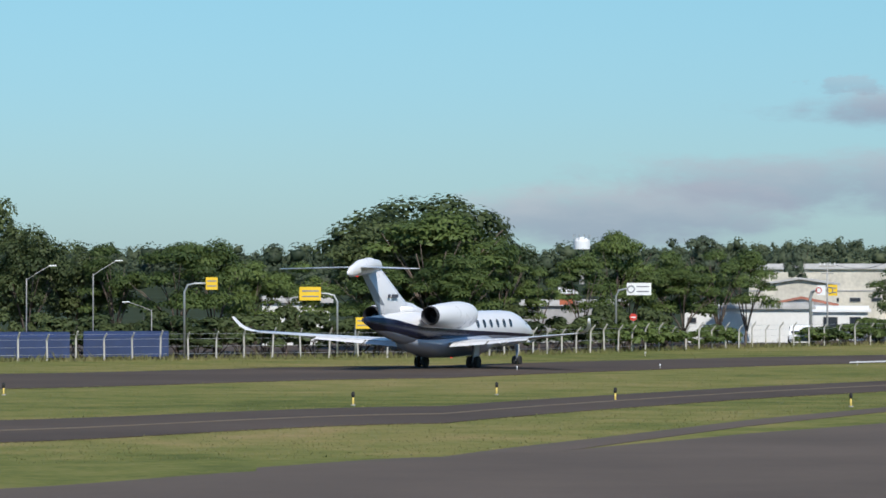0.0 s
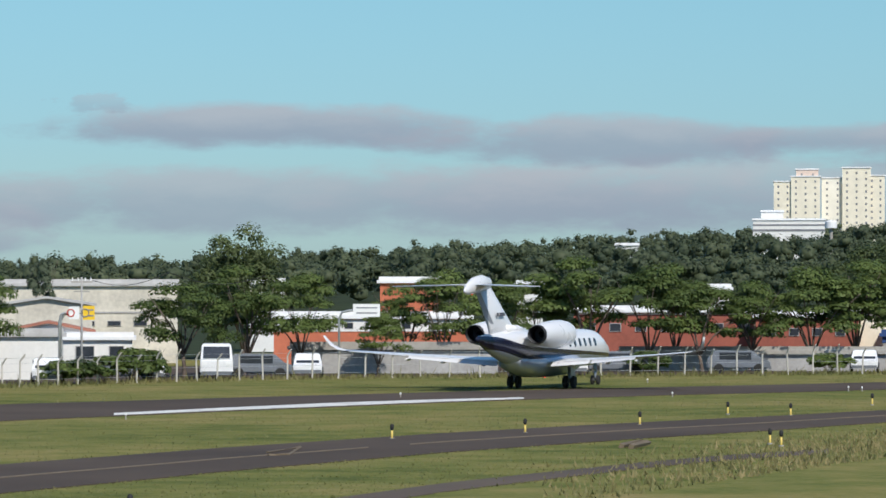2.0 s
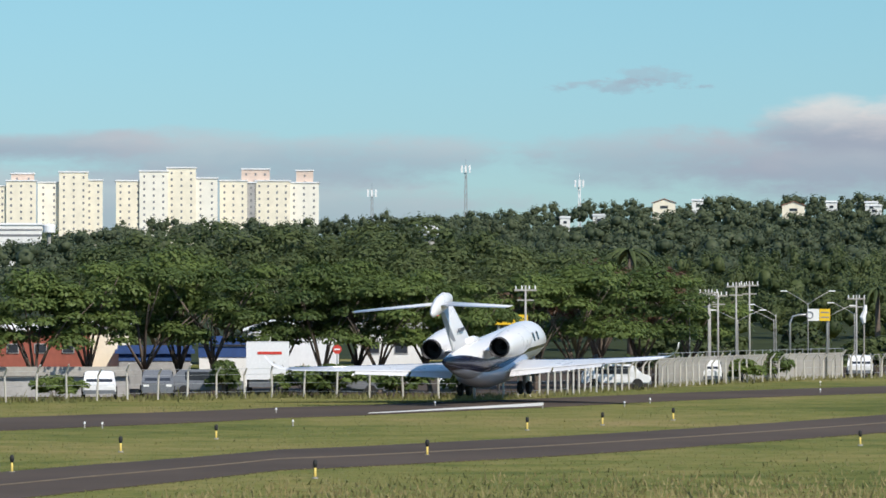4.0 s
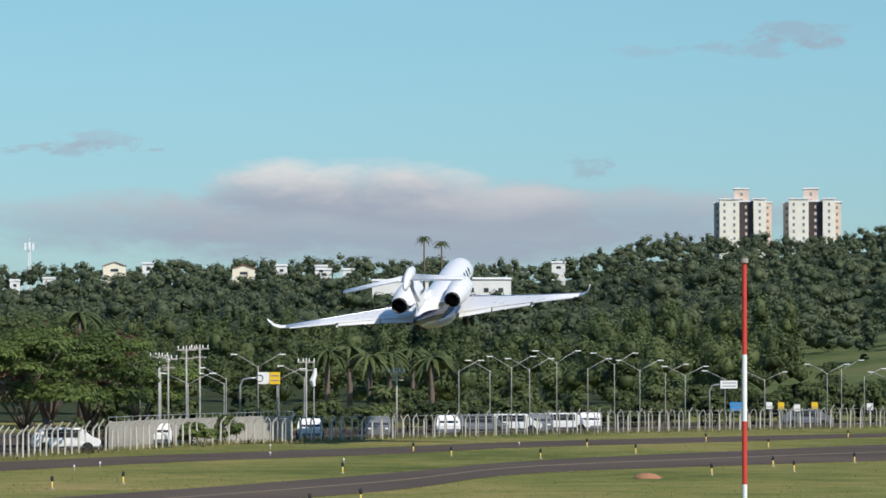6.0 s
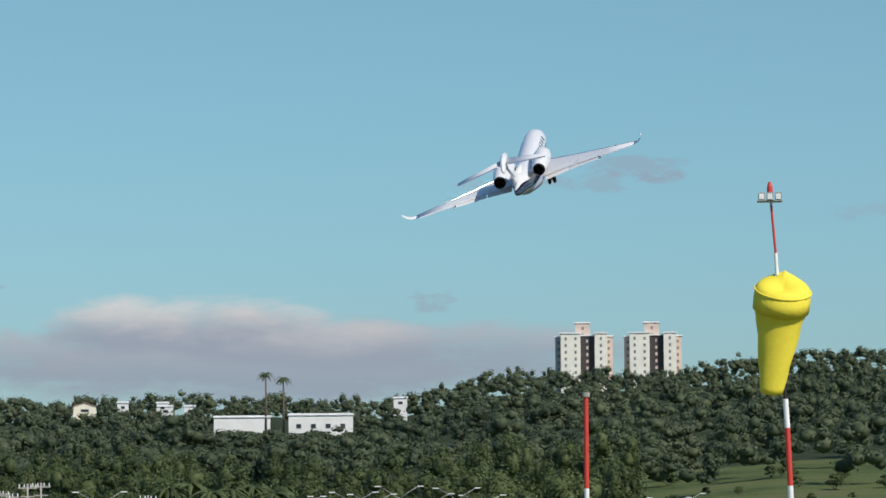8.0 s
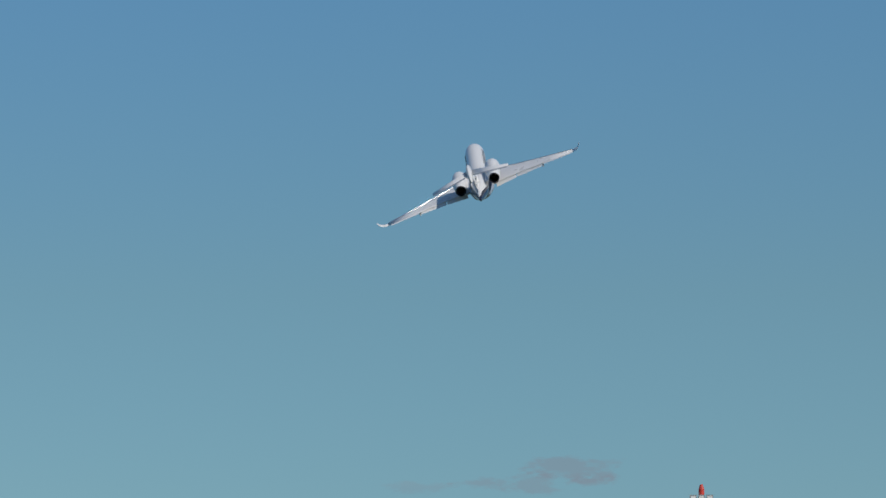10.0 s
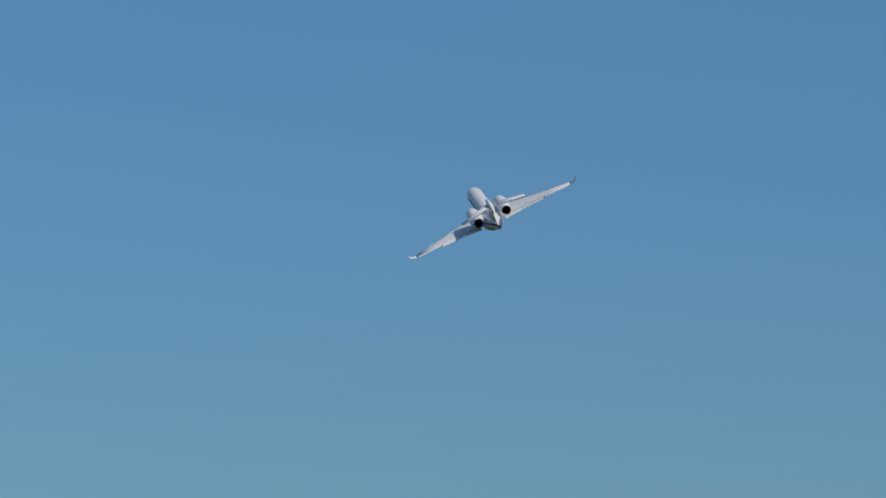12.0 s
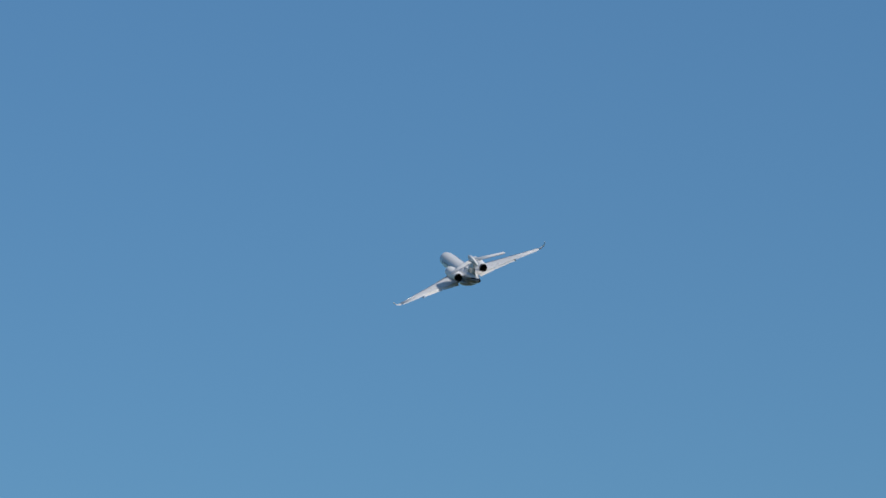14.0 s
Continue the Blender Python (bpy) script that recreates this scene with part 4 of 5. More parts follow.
for x in (1131, 1253):
    b = A6 + x
    t = tower_block(b, b + 102, 3000, 303, [(b, b + 13, 282, 6, WALL_PINK), (b + 88, b + 102, 283, 6, WALL_PINK), (b + 10, b + 45, 288, 1, WALL_IVORY), (b + 42, b + 72, 284, 3, DARK_FACADE), (b + 70, b + 92, 288, 1, WALL_IVORY), (b + 36, b + 62, 307, 5, WALL_PINK)],
                "white and brown twin residential tower", WALL_IVORY, (3.2, 2.5, 0.4, 0.55), sink=130)

# ---- masts, tanks ----


def mast(b, d, top, low, label, mat=STEEL, wide=0.5, panels=True):
    z0 = up(low, d)
    ob = base("radio_mast", b, d, z0, label=label, category="mast")
    h = up(top, d) - z0
    s = wide
    part("frame", tubes(*[([(sx * s, sy * s, 0), (sx * s * 0.4, sy * s * 0.4, h)], 0.16) for sx in (-1, 1) for sy in (-1, 1)],
                        *[([(-s, -s, h * i / 8), (s * 0.6, -s * 0.6, h * (i + 1) / 8)], 0.1) for i in range(8)], k=5), mat, ob)
    if panels:
        for a in range(3):
            part("antenna", boxes((-0.35 + (a - 1) * 1.3, 0.25 + (a - 1) * 1.3, -0.9, -0.6, h - 2.6, h - 0.2)), SIGN_WHITE, ob)
    part("lightning_rod", tubes(([(0, 0, h), (0, 0, h + 2)], 0.07), k=5), mat, ob)


MAST = "slim telecom mast on the wooded hill"
mast(A3 + 945, 2700, 195, 110, MAST)
mast(A3 + 1111, 2700, 238, 110, "red and white lattice radio mast", STEEL)
mast(A3 + 1312, 2700, 212, 110, "white telecom mast with round antennas", SIGN_WHITE)


def tank_tower(b, d, e0, e1, wpx, low, label, funnel=False):
    z0 = up(low, d)
    ob = base("water_tank", b, d, z0, label=label, category="water tank")
    k = d / F
    r, a, t = wpx * k / 2, up(e0, d) - z0, up(e1, d) - z0
    bm = bmesh.new()
    loft(bm, [[(math.cos(q) * rr, math.sin(q) * rr, z) for q in (2 * math.pi * i / 20 for i in range(20))] for rr, z in ((r * (0.5 if funnel else 1), a), (r, a + (t - a) * 0.4), (r, t - 0.2), (r * 0.9, t), (r * 0.2, t + 0.25))])
    part("tank", bm, SIGN_WHITE, ob)
    part("stem", tubes(([(0, 0, 0), (0, 0, a + 0.2)], r * (0.45 if funnel else 0.3)), k=12), CONCRETE, ob)
    part("rail", tubes(*[([(math.cos(q) * r, math.sin(q) * r, t), (math.cos(q) * r, math.sin(q) * r, t + 0.5)], 0.04) for q in (2 * math.pi * i / 10 for i in range(10))], k=4), STEEL, ob)


tank_tower(A3 + 1047, 1200, 105, 127, 38, 40, "white concrete water tank above the trees", True)
tank_tower(A3 + 380, 1600, 115, 128, 22, 60, "small white water tower", False)
tank_tower(248, 800, 44, 62, 30, -20, "white water tank behind the trees", False)

# ---- street furniture ----


def arm_sign(b, e0, e1, wpx, mat, pole_b, label, d=None, bars=2, extra=None):
    """A board hung from a bent steel pole; unreadable writing shows as bars."""
    d = d or fence_at(b) + 6
    k = d / F
    ob = base("road_sign", pole_b, d, label=label, category="road sign")
    x, w = (b - pole_b) * k, wpx * k / 2
    z0, z1 = up(e0, d), up(e1, d)
    zc = (z0 + z1) / 2
    part("pole", tubes(([(0, 0, -0.3), (0, 0, zc - 0.5), (x * 0.12, 0, zc - 0.1), (x * 0.4, 0, zc), (x, 0, zc)], 0.07)), STEEL, ob, smooth=True)
    part("board", boxes((x - w, x + w, -0.16, -0.1, z0, z1)), mat, ob)
    h = z1 - z0
    for i in range(bars):
        z = z0 + h * (0.3 + 0.4 * i)
        part("lettering", boxes((x - w * (0.2 if extra else 0.75), x + w * 0.8, -0.168, -0.161, z - h * 0.05, z + h * 0.05)), SIGN_GREY, ob)
    if extra:
        ring = tubes(([(x - w * 0.65 + math.cos(q) * h * 0.28, -0.175, zc + math.sin(q) * h * 0.28) for q in (2 * math.pi * i / 14 for i in range(15))], h * 0.045), k=5)
        part("emblem", ring, extra, ob)


YS, WS = "yellow road sign board on a bent pole", "white road sign board on a bent pole"
arm_sign(-409, -29, -7, 21, YELLOW, -457, YS)
arm_sign(-235, -48, -24, 38, YELLOW, -187, YS)
arm_sign(-142, -98, -78, 25, YELLOW, -155, YS)
arm_sign(358, -41, -18, 46, SIGN_WHITE, 315, WS, extra=SIGN_GREY)
arm_sign(734, -45, -23, 18, YELLOW, 690, YS, extra=SIGN_GREY)
arm_sign(711, -44, -24, 16, SIGN_WHITE, 688, "white prohibition sign beside a yellow one", bars=0, extra=RED)
arm_sign(1190, -44, -22, 46, SIGN_WHITE, 1143, WS)
arm_sign(3368, -38, -17, 20, SIGN_WHITE, 3327, WS, bars=0, extra=SIGN_GREY)
arm_sign(3388, -38, -17, 19, YELLOW, 3392, YS)
arm_sign(A6 + 1157, -46, -32, 30, SIGN_WHITE, A6 + 1123, WS)
arm_sign(A6 + 1172, -85, -70, 26, SIGN_BLUE, A6 + 1160, "blue road sign board", bars=2)
arm_sign(A6 + 1484, -51, -37, 28, YELLOW, A6 + 1522, YS)
for x, e, m in ((1249, -76, YELLOW), (1308, -76, YELLOW), (1516, -70, YELLOW), (1228, -76, SIGN_WHITE), (1277, -80, SIGN_WHITE), (1405, -78, SIGN_WHITE)):
    arm_sign(A6 + x, e - 6, e + 6, 11, m, A6 + x + 1, "small road sign on a pole", bars=1)
arm_sign(2834, -45, -27, 60, YELLOW, 2812, "yellow and black petrol station sign", d=455, bars=0)
arm_sign(2419, -98, -80, 13, SIGN_WHITE, 2421, "small white square sign on a post", bars=0)


def disc_sign(b, e, r, mat, label):
    d = fence_at(b) + 4
    k = d / F
    ob = base("round_sign", b, d, label=label, category="road sign")
    z = up(e, d)
    part("pole", tubes(([(0, 0, -0.2), (0, 0, z)], 0.04)), STEEL, ob)
    part("disc", tubes(([(0, -0.08, z), (0, -0.05, z)], r * k), k=16), mat, ob)
    part("bar", boxes((-r * k * 0.65, r * k * 0.65, -0.1, -0.085, z - r * k * 0.16, z + r * k * 0.16)), SIGN_WHITE, ob)


disc_sign(2527, -88, 8, RED, "round red no-entry sign")


def banner():
    b = 3457
    d = fence_at(b) + 12
    ob = base("white_banner", b, d, label="white torn banner on a pole behind the fence", category="banner")
    part("pole", tubes(([(0, 0, -0.2), (0, 0, up(0, d))], 0.05)), CONCRETE, ob)
    part("cloth", tubes(([(0, -0.08, up(-42, d)), (-0.1, -0.08, up(-32, d)), (0.05, -0.08, up(-22, d)), (0.1, -0.08, up(-10, d))], [0.12, 0.22, 0.16, 0.1]), k=7), SIGN_WHITE, ob)


banner()
disc_sign(347, -83, 7, RED, "round red-rimmed prohibition sign")


def lamp_post(b, d, e, arms, label="grey steel street lamp with curved arm"):
    h = up(e, d)
    ob = base("street_lamp", b, d, label=label, category="street lamp", group="street lamps")
    part("pole", tubes(([(0, 0, -0.2), (0, 0, h * 0.75), (0, 0, h * 0.86)], [0.05, 0.036, 0.03])), WALL_GREY, ob, smooth=True)
    for s in arms:
        part("arm", tubes(([(0, 0, h * 0.84), (s * 0.5, 0, h * 0.90), (s * 1.4, 0, h * 0.99)], 0.022)), WALL_GREY, ob, smooth=True)
        part("lamp_head", boxes((min(s * 1.35, s * 1.8), max(s * 1.35, s * 1.8), -0.08, 0.08, h * 0.985, h * 0.985 + 0.07)), SIGN_WHITE, ob)


for b, e, arms in ((-618, 24, (1,)), (-735, 15, (1,)), (-515, -50, (-1,)), (3150, 12, (-1,)), (3235, -18, (1, -1)), (3302, -8, (-1,)), (3395, -10, (1,)), (3440, -5, (-1,)),
                   (A6 + 773, 12, (-1, 1)), (A6 + 805, 8, (-1, 1)), (A6 + 853, 22, (-1, 1)), (A6 + 735, 5, (-1,)), (A6 + 955, 18, (-1, 1)), (A6 + 1000, 5, (-1, 1)), (A6 + 1045, -2, (1,)), (A6 + 908, 8, (1,)), (A6 + 1080, -6, (-1, 1)),
                   (A6 + 1150, -14, (-1,)), (A6 + 1220, -16, (-1, 1)), (A6 + 1330, -2, (-1, 1)), (A6 + 1355, 5, (1,)), (A6 + 1395, -10, (1,)), (A6 + 1440, -16, (-1, 1)), (A6 + 1540, -14, (-1, 1)), (A6 + 325, 16, (-1, 1)), (A6 + 680, 5, (1,)), (A6 + 265, -18, (-1,))):
    lamp_post(b, fence_at(b) + 10, e, arms)


def power_pole(b, d, e, label="concrete power pole with crossarms and transformer"):
    h = up(e, d)
    ob = base("power_pole", b, d, label=label, category="power pole", group="power poles")
    part("pole", tubes(([(0, 0, -0.2), (0, 0, h)], [0.08, 0.055])), WALL_GREY, ob, smooth=True)
    part("crossarm", boxes((-0.6, 0.6, -0.04, 0.04, h - 0.32, h - 0.22)), CONCRETE, ob)
    part("crossarm", boxes((-0.45, 0.45, -0.04, 0.04, h - 0.85, h - 0.77)), CONCRETE, ob)
    for x in (-0.52, -0.2, 0.2, 0.52):
        part("insulator", tubes(([(x, 0, h - 0.22), (x, 0, h - 0.02)], 0.04), k=6), SIGN_WHITE, ob)


for b, e in ((3200, 14), (3232, 30), (3186, 10), (2860, 25), (A6 + 150, 18), (A6 + 222, 32), (A6 + 410, 8), (722, 22)):
    power_pole(b, fence_at(b) + 9, e)
power_pole(A6 + 570, fence_at(A6 + 570) - 2, -10)


def cables():
    runs = [(722, 22, 3), (860, 30, 3), (1020, 26, 3)]
    for (b0, e0, _), (b1, e1, _) in zip(runs, runs[1:]):
        d0, d1 = fence_at(b0) + 9, fence_at(b1) + 9
        p, q = at(b0, d0, up(e0, d0)), at(b1, d1, up(e1, d1))
        pts = [p.lerp(q, i / 8) - Vector((0, 0, 0.6 * math.sin(math.pi * i / 8))) for i in range(9)]
        tagged(part("power_cable", tubes((pts, 0.02), k=4), BLACK), "sagging black overhead power cable", "cable")


cables()

# ---- vehicles ----


def vehicle(name, b, d, length, width, height, mat, label, boxy=False, side=False, heading=None):
    rz = turn(b) + (0 if not side else 90) if heading is None else heading
    ob = base(name, b, d, 0, rz, label=label, category=name)
    l, w = length / 2, width / 2
    bm = bmesh.new()
    prof = [(-l, 0.35), (-l, height * 0.55), (-l * 0.75, height * 0.6), (-l * 0.45, height), (l * 0.75, height), (l, height * 0.62), (l, 0.35)] if not boxy else \
        [(-l, 0.4), (-l, height * 0.55), (-l * 0.86, height * 0.95), (-l * 0.8, height), (l, height), (l, 0.4)]
    loft(bm, [[(s * w * (1 if z < height * 0.65 else 0.86), y, z) for y, z in prof] for s in (-1, 1)])
    bmesh.ops.bevel(bm, geom=bm.edges[:], offset=0.06, segments=2, affect="EDGES")
    body = part("body", bm, mat, ob)
    front = (-l * 0.75, -l * 0.45) if not boxy else (-l, -l * 0.86)
    y0, y1 = front
    za, zb = height * 0.62, height * 0.93
    bm = bmesh.new()
    loft(bm, [[(s * w * 0.8, y0 - 0.02, za), (s * w * 0.78, y1 - 0.02, zb), (s * w * 0.78, y1 + 0.05, zb), (s * w * 0.8, y0 + 0.05, za)] for s in (-1, 1)])
    part("windscreen", bm, DARK_GLASS, body)
    for s in (-1, 1):
        part("side_window", boxes((s * w * 0.93 - 0.03, s * w * 0.93 + 0.03, -l * 0.4, l * 0.6, za, zb)), DARK_GLASS, body)
        part("headlight", boxes((s * w * 0.7 - 0.15, s * w * 0.7 + 0.15, -l - 0.02, -l + 0.04, height * 0.42, height * 0.5)), SIGN_WHITE, body)
        for y in (-l * 0.62, l * 0.62):
            part("wheel", tubes(([(s * w * 0.98 - 0.1, y, 0.32), (s * w * 0.98 + 0.1, y, 0.32)], 0.32), k=14), BLACK, ob)
    part("bumper", boxes((-w * 0.95, w * 0.95, -l - 0.05, -l + 0.1, 0.3, 0.5)), CAR_GREY, body)


vehicle("van", 940, 512, 4.6, 1.95, 2.1, CAR_WHITE, "white delivery van behind the fence", True)
for b, dd, m, s in ((830, 9, CAR_WHITE, 0), (790, 10, CAR_GREY, 1), (1010, 9, CAR_GREY, 1), (1560, 8, CAR_WHITE, 0), (1640, 9, CAR_GREY, 1), (1870, 10, CAR_GREY, 1), (2120, 8, CAR_WHITE, 0), (2215, 10, CAR_GREY, 0),
                    (2300, 9, CAR_GREY, 1), (2735, 9, CAR_WHITE, 0), (3020, 8, CAR_WHITE, 1), (2545, 8, CAR_GREY, 1), (3182, 8, CAR_WHITE, 0), (3450, 8, CAR_WHITE, 0), (3572, 10, CAR_GREY, 0), (3695, 14, CAR_WHITE, 0), (3752, 13, CAR_GREY, 1),
                    (3812, 16, CAR_WHITE, 1), (3858, 14, CAR_GREY, 0), (3900, 17, CAR_WHITE, 1), (3946, 15, CAR_WHITE, 0), (4330, 12, CAR_GREY, 1), (670, 9, CAR_WHITE, 0), (1090, 8, CAR_WHITE, 0)):
    vehicle("car", b, fence_at(b) + dd, 4.0, 1.7, 1.45, m, "white parked car behind the fence" if m == CAR_WHITE else "dark grey parked car behind the fence", side=bool(s))


def box_truck():
    ob = base("box_truck", 2405, fence_at(2405) + 6, label="white box truck with red lettering bars", category="truck")
    part("cargo_box", boxes((-1.15, 1.15, 0, 5.5, 0.9, 2.9)), CAR_WHITE, ob)
    part("lettering", boxes((-0.55, 0.75, -0.02, -0.004, 2.25, 2.4)), RED, ob)
    part("chassis", boxes((-1.0, 1.0, 0.1, 7.2, 0.5, 0.88)), CAR_GREY, ob)
    part("cab", boxes((-1.1, 1.1, 5.7, 7.4, 0.6, 2.4)), CAR_WHITE, ob)
    for s in (-1, 1):
        for y in (1.2, 6.4):
            part("wheel", tubes(([(s * 0.85, y, 0.45), (s * 1.12, y, 0.45)], 0.45), k=14), BLACK, ob)


box_truck()


def blue_truck_cover(b, w):
    d = fence_at(b) + 5
    ob = base("covered_trailer", b, d, label="trailer under a dark blue tarpaulin", category="trailer")
    k = w * d / F / 2
    bm = bmesh.new()
    loft(bm, [[(x, y, z) for y, z in ((0, 0.14), (0, 1.4), (0.3, 1.6), (2.0, 1.68), (2.2, 1.45), (2.2, 0.14))] for x in np.linspace(-k, k, 9)])
    part("tarpaulin", bm, TARP, ob)
    for x in (-k * 0.6, k * 0.6):
        part("wheel", tubes(([(x, 0.1, 0.4), (x, 0.4, 0.4)], 0.4), k=14), BLACK, ob)


blue_truck_cover(-724, 130)
blue_truck_cover(-560, 150)

# ---- airfield details ----


def marker_kind():
    ob = new("runway_edge_marker")
    tagged(ob, "short yellow marker post with a black top lamp", "marker", "edge markers")
    part("stake", tubes(([(0, 0, -0.05), (0, 0, 0.32)], 0.038)), STAKE, ob, smooth=True)
    part("cap", tubes(([(0, 0, 0.32), (0, 0, 0.4), (0, 0, 0.5), (0, 0, 0.55)], [0.045, 0.07, 0.07, 0.03])), BLACK, ob, smooth=True)
    part("foot", tubes(([(0, 0, -0.02), (0, 0, 0.05)], 0.09), k=12), CONCRETE, ob)
    return ob


def markers():
    rows = [(-159, 234), (93, 221), (320, 250), (827, 322), (1234, 255), (1990, 263), (2159, 247), (2315, 237), (1958, 333), (1984, 342), (2489, 313), (2686, 277), (2863, 232), (2996, 223), (3121, 214),
            (3450, 258), (3540, 248), (3508, 196), (4160, 199), (4268, 184), (4305, 193), (4411, 177), (3858, 170), (4026, 161), (3633, 158), (3700, 166), (3940, 150), (4150, 140), (4260, 150), (4400, 133), (-775, 215), (1860, 250), (4480, 140), (1690, 262), (1470, 262)]
    first = marker_kind()
    for i, (b, e) in enumerate(rows):
        m = pose(*at(b, dist(e)), 0, 0, 17 * i)
        if i == 0:
            first.matrix_world = m
        else:
            copy_thing(first, m)
    small = new("runway_light")
    tagged(small, "tiny pale runway edge light on a stem", "runway light", "runway edge lights")
    part("stem", tubes(([(0, 0, -0.05), (0, 0, 0.18)], 0.03)), CONCRETE, small)
    part("lens", tubes(([(0, 0, 0.18), (0, 0, 0.27)], [0.05, 0.035])), SIGN_WHITE, small)
    spots = [(400, 186), (370, 158), (1250, 186), (1700, 174), (1750, 205), (2100, 208), (2128, 210), (2420, 200), (2450, 222), (2890, 193), (3035, 190), (3080, 184), (3380, 166), (3510, 178), (2700, 190), (800, 198), (130, 178), (3380, 152), (3820, 148)]
    for i, (b, e) in enumerate(spots):
        m = pose(*at(b, dist(e)))
        if i == 0:
            small.matrix_world = m
        else:
            copy_thing(small, m)


markers()


def striped_pole(name, b, d, top, label, cat, cuts, r):
    """A mast painted in red and white bands; cuts: elevations where the colour changes, from the top."""
    ob = base(name, b, d, label=label, category=cat)
    zs = [up(c, d) for c in cuts] + [-0.2]
    for i, (z1, z0) in enumerate(zip(zs, zs[1:])):
        part("band", tubes(([(0, 0, z0), (0, 0, z1)], r), k=14), (RED, SIGN_WHITE)[i % 2], ob, smooth=False)
    return ob


A7 = 3995 - 784
D7 = 165.0
pole = striped_pole("marker_pole", A7 + 1007, D7, 180, "slim red and white banded obstacle pole", "pole", (179, 14, -104, -215, -330), 0.052)
part("cap", tubes(([(0, 0, up(176, D7)), (0, 0, up(184, D7))], 0.085), k=14), CONCRETE, pole)


def windsock():
    b = A7 + 1366
    ob = base("windsock", b, D7, label="drooping yellow windsock on a red and white mast", category="windsock")
    k = D7 / F

    def x(u):
        return (u - 1366) * k

    def z(v):
        return up(732 - v, D7)

    lean = [(1370, 1000), (1369, 830), (1366, 716), (1362, 614), (1359, 563), (1347, 345), (1345, 305), (1338, 220), (1336, 200)]
    cols = [RED, SIGN_WHITE, RED, SIGN_WHITE, BLACK, SIGN_WHITE, RED, STEEL]
    for (xa, ya), (xb, yb), m in zip(lean, lean[1:], cols):
        r = 0.058 if ya > 600 else 0.038 if ya > 310 else 0.026
        part("mast_section", tubes(([(x(xa), 0, z(ya) if ya < 1000 else -0.2), (x(xb), 0, z(yb))], r), k=12), m, ob)
    # the hoop and the hanging cloth
    mouth, tail = Vector((x(1357), -0.1, z(372))), Vector((x(1373), -0.15, z(552)))
    bm = bmesh.new()
    rings = []
    n, seg = 16, 28
    long = (mouth - tail).length
    for i in range(n + 1):
        t = i / n
        rx = (50 - 30 * t + (2.5 if i == 3 else 0)) * k
        ry = rx * (0.85 - 0.25 * t)
        rings.append([Vector((math.cos(a) * rx * (1 + 0.035 * math.sin(5 * a + i)), math.sin(a) * ry, -long * t + math.sin(a) * ry * 0.45)) for a in (2 * math.pi * j / seg for j in range(seg))])
    loft(bm, rings, caps=False)
    cloth = part("sock", bm, SOCK, ob, "creased yellow cloth sock hanging slack", smooth=True)
    cloth.location = mouth
    mod = cloth.modifiers.new("thick", "SOLIDIFY")
    mod.thickness = 0.012
    bm = bmesh.new()
    cup = [[Vector((math.cos(a) * 49 * k * r, math.sin(a) * 42 * k * r, h * k + math.sin(a) * 18 * k)) for a in (2 * math.pi * j / seg for j in range(seg))] for r, h in ((1.02, -34), (1.03, -12), (1.0, 0), (0.96, 6), (0.84, 11), (0.6, 15), (0.3, 17), (0.05, 18))]
    loft(bm, cup)
    collar = part("sock_mouth", bm, SOCK, ob, smooth=True)
    hoop = part("hoop", tubes(([Vector((math.cos(a) * 50 * k, math.sin(a) * 43 * k, math.sin(a) * 18 * k)) for a in (2 * math.pi * j / 24 for j in range(25))], 0.02), k=6), SOCK, ob)
    collar.location = hoop.location = mouth
    top = Vector((x(1336), 0, z(205)))
    for s in (-1, 0, 1):
        lampm = part("floodlight", boxes((top.x + s * 0.17 - 0.07, top.x + s * 0.17 + 0.07, -0.16, 0.02, top.z - 0.08 + abs(s) * -0.02, top.z + 0.08)), STEEL, ob)
        part("lens", boxes((top.x + s * 0.17 - 0.05, top.x + s * 0.17 + 0.05, -0.175, -0.162, top.z - 0.06, top.z + 0.05)), SIGN_WHITE, lampm)
    part("light_bracket", boxes((top.x - 0.26, top.x + 0.26, -0.03, 0.03, top.z - 0.12, top.z - 0.08)), STEEL, ob)
    part("obstacle_light", tubes(([(top.x, 0, top.z + 0.08), (top.x, 0, top.z + 0.2), (top.x, 0, top.z + 0.3)], [0.06, 0.06, 0.03]), k=12), RED, ob)
    return (cloth, collar, hoop), mouth


SOCK_CLOTH, SOCK_MOUTH = windsock()


def soil_mound():
    bm = bmesh.new()
    b, d = A6 + 1012, dist(205)
    rng = random.Random(2)
    rings = [[at(b, d) + Vector((math.cos(a) * r * rng.uniform(0.85, 1.1), math.sin(a) * r, h)) for a in (2 * math.pi * j / 14 for j in range(14))] for r, h in ((0.75, -0.05), (0.6, 0.1), (0.4, 0.2), (0.15, 0.25))]
    loft(bm, rings)
    tagged(part("soil_mound", bm, SOIL, smooth=True), "small heap of reddish soil on the grass", "mound")


soil_mound()


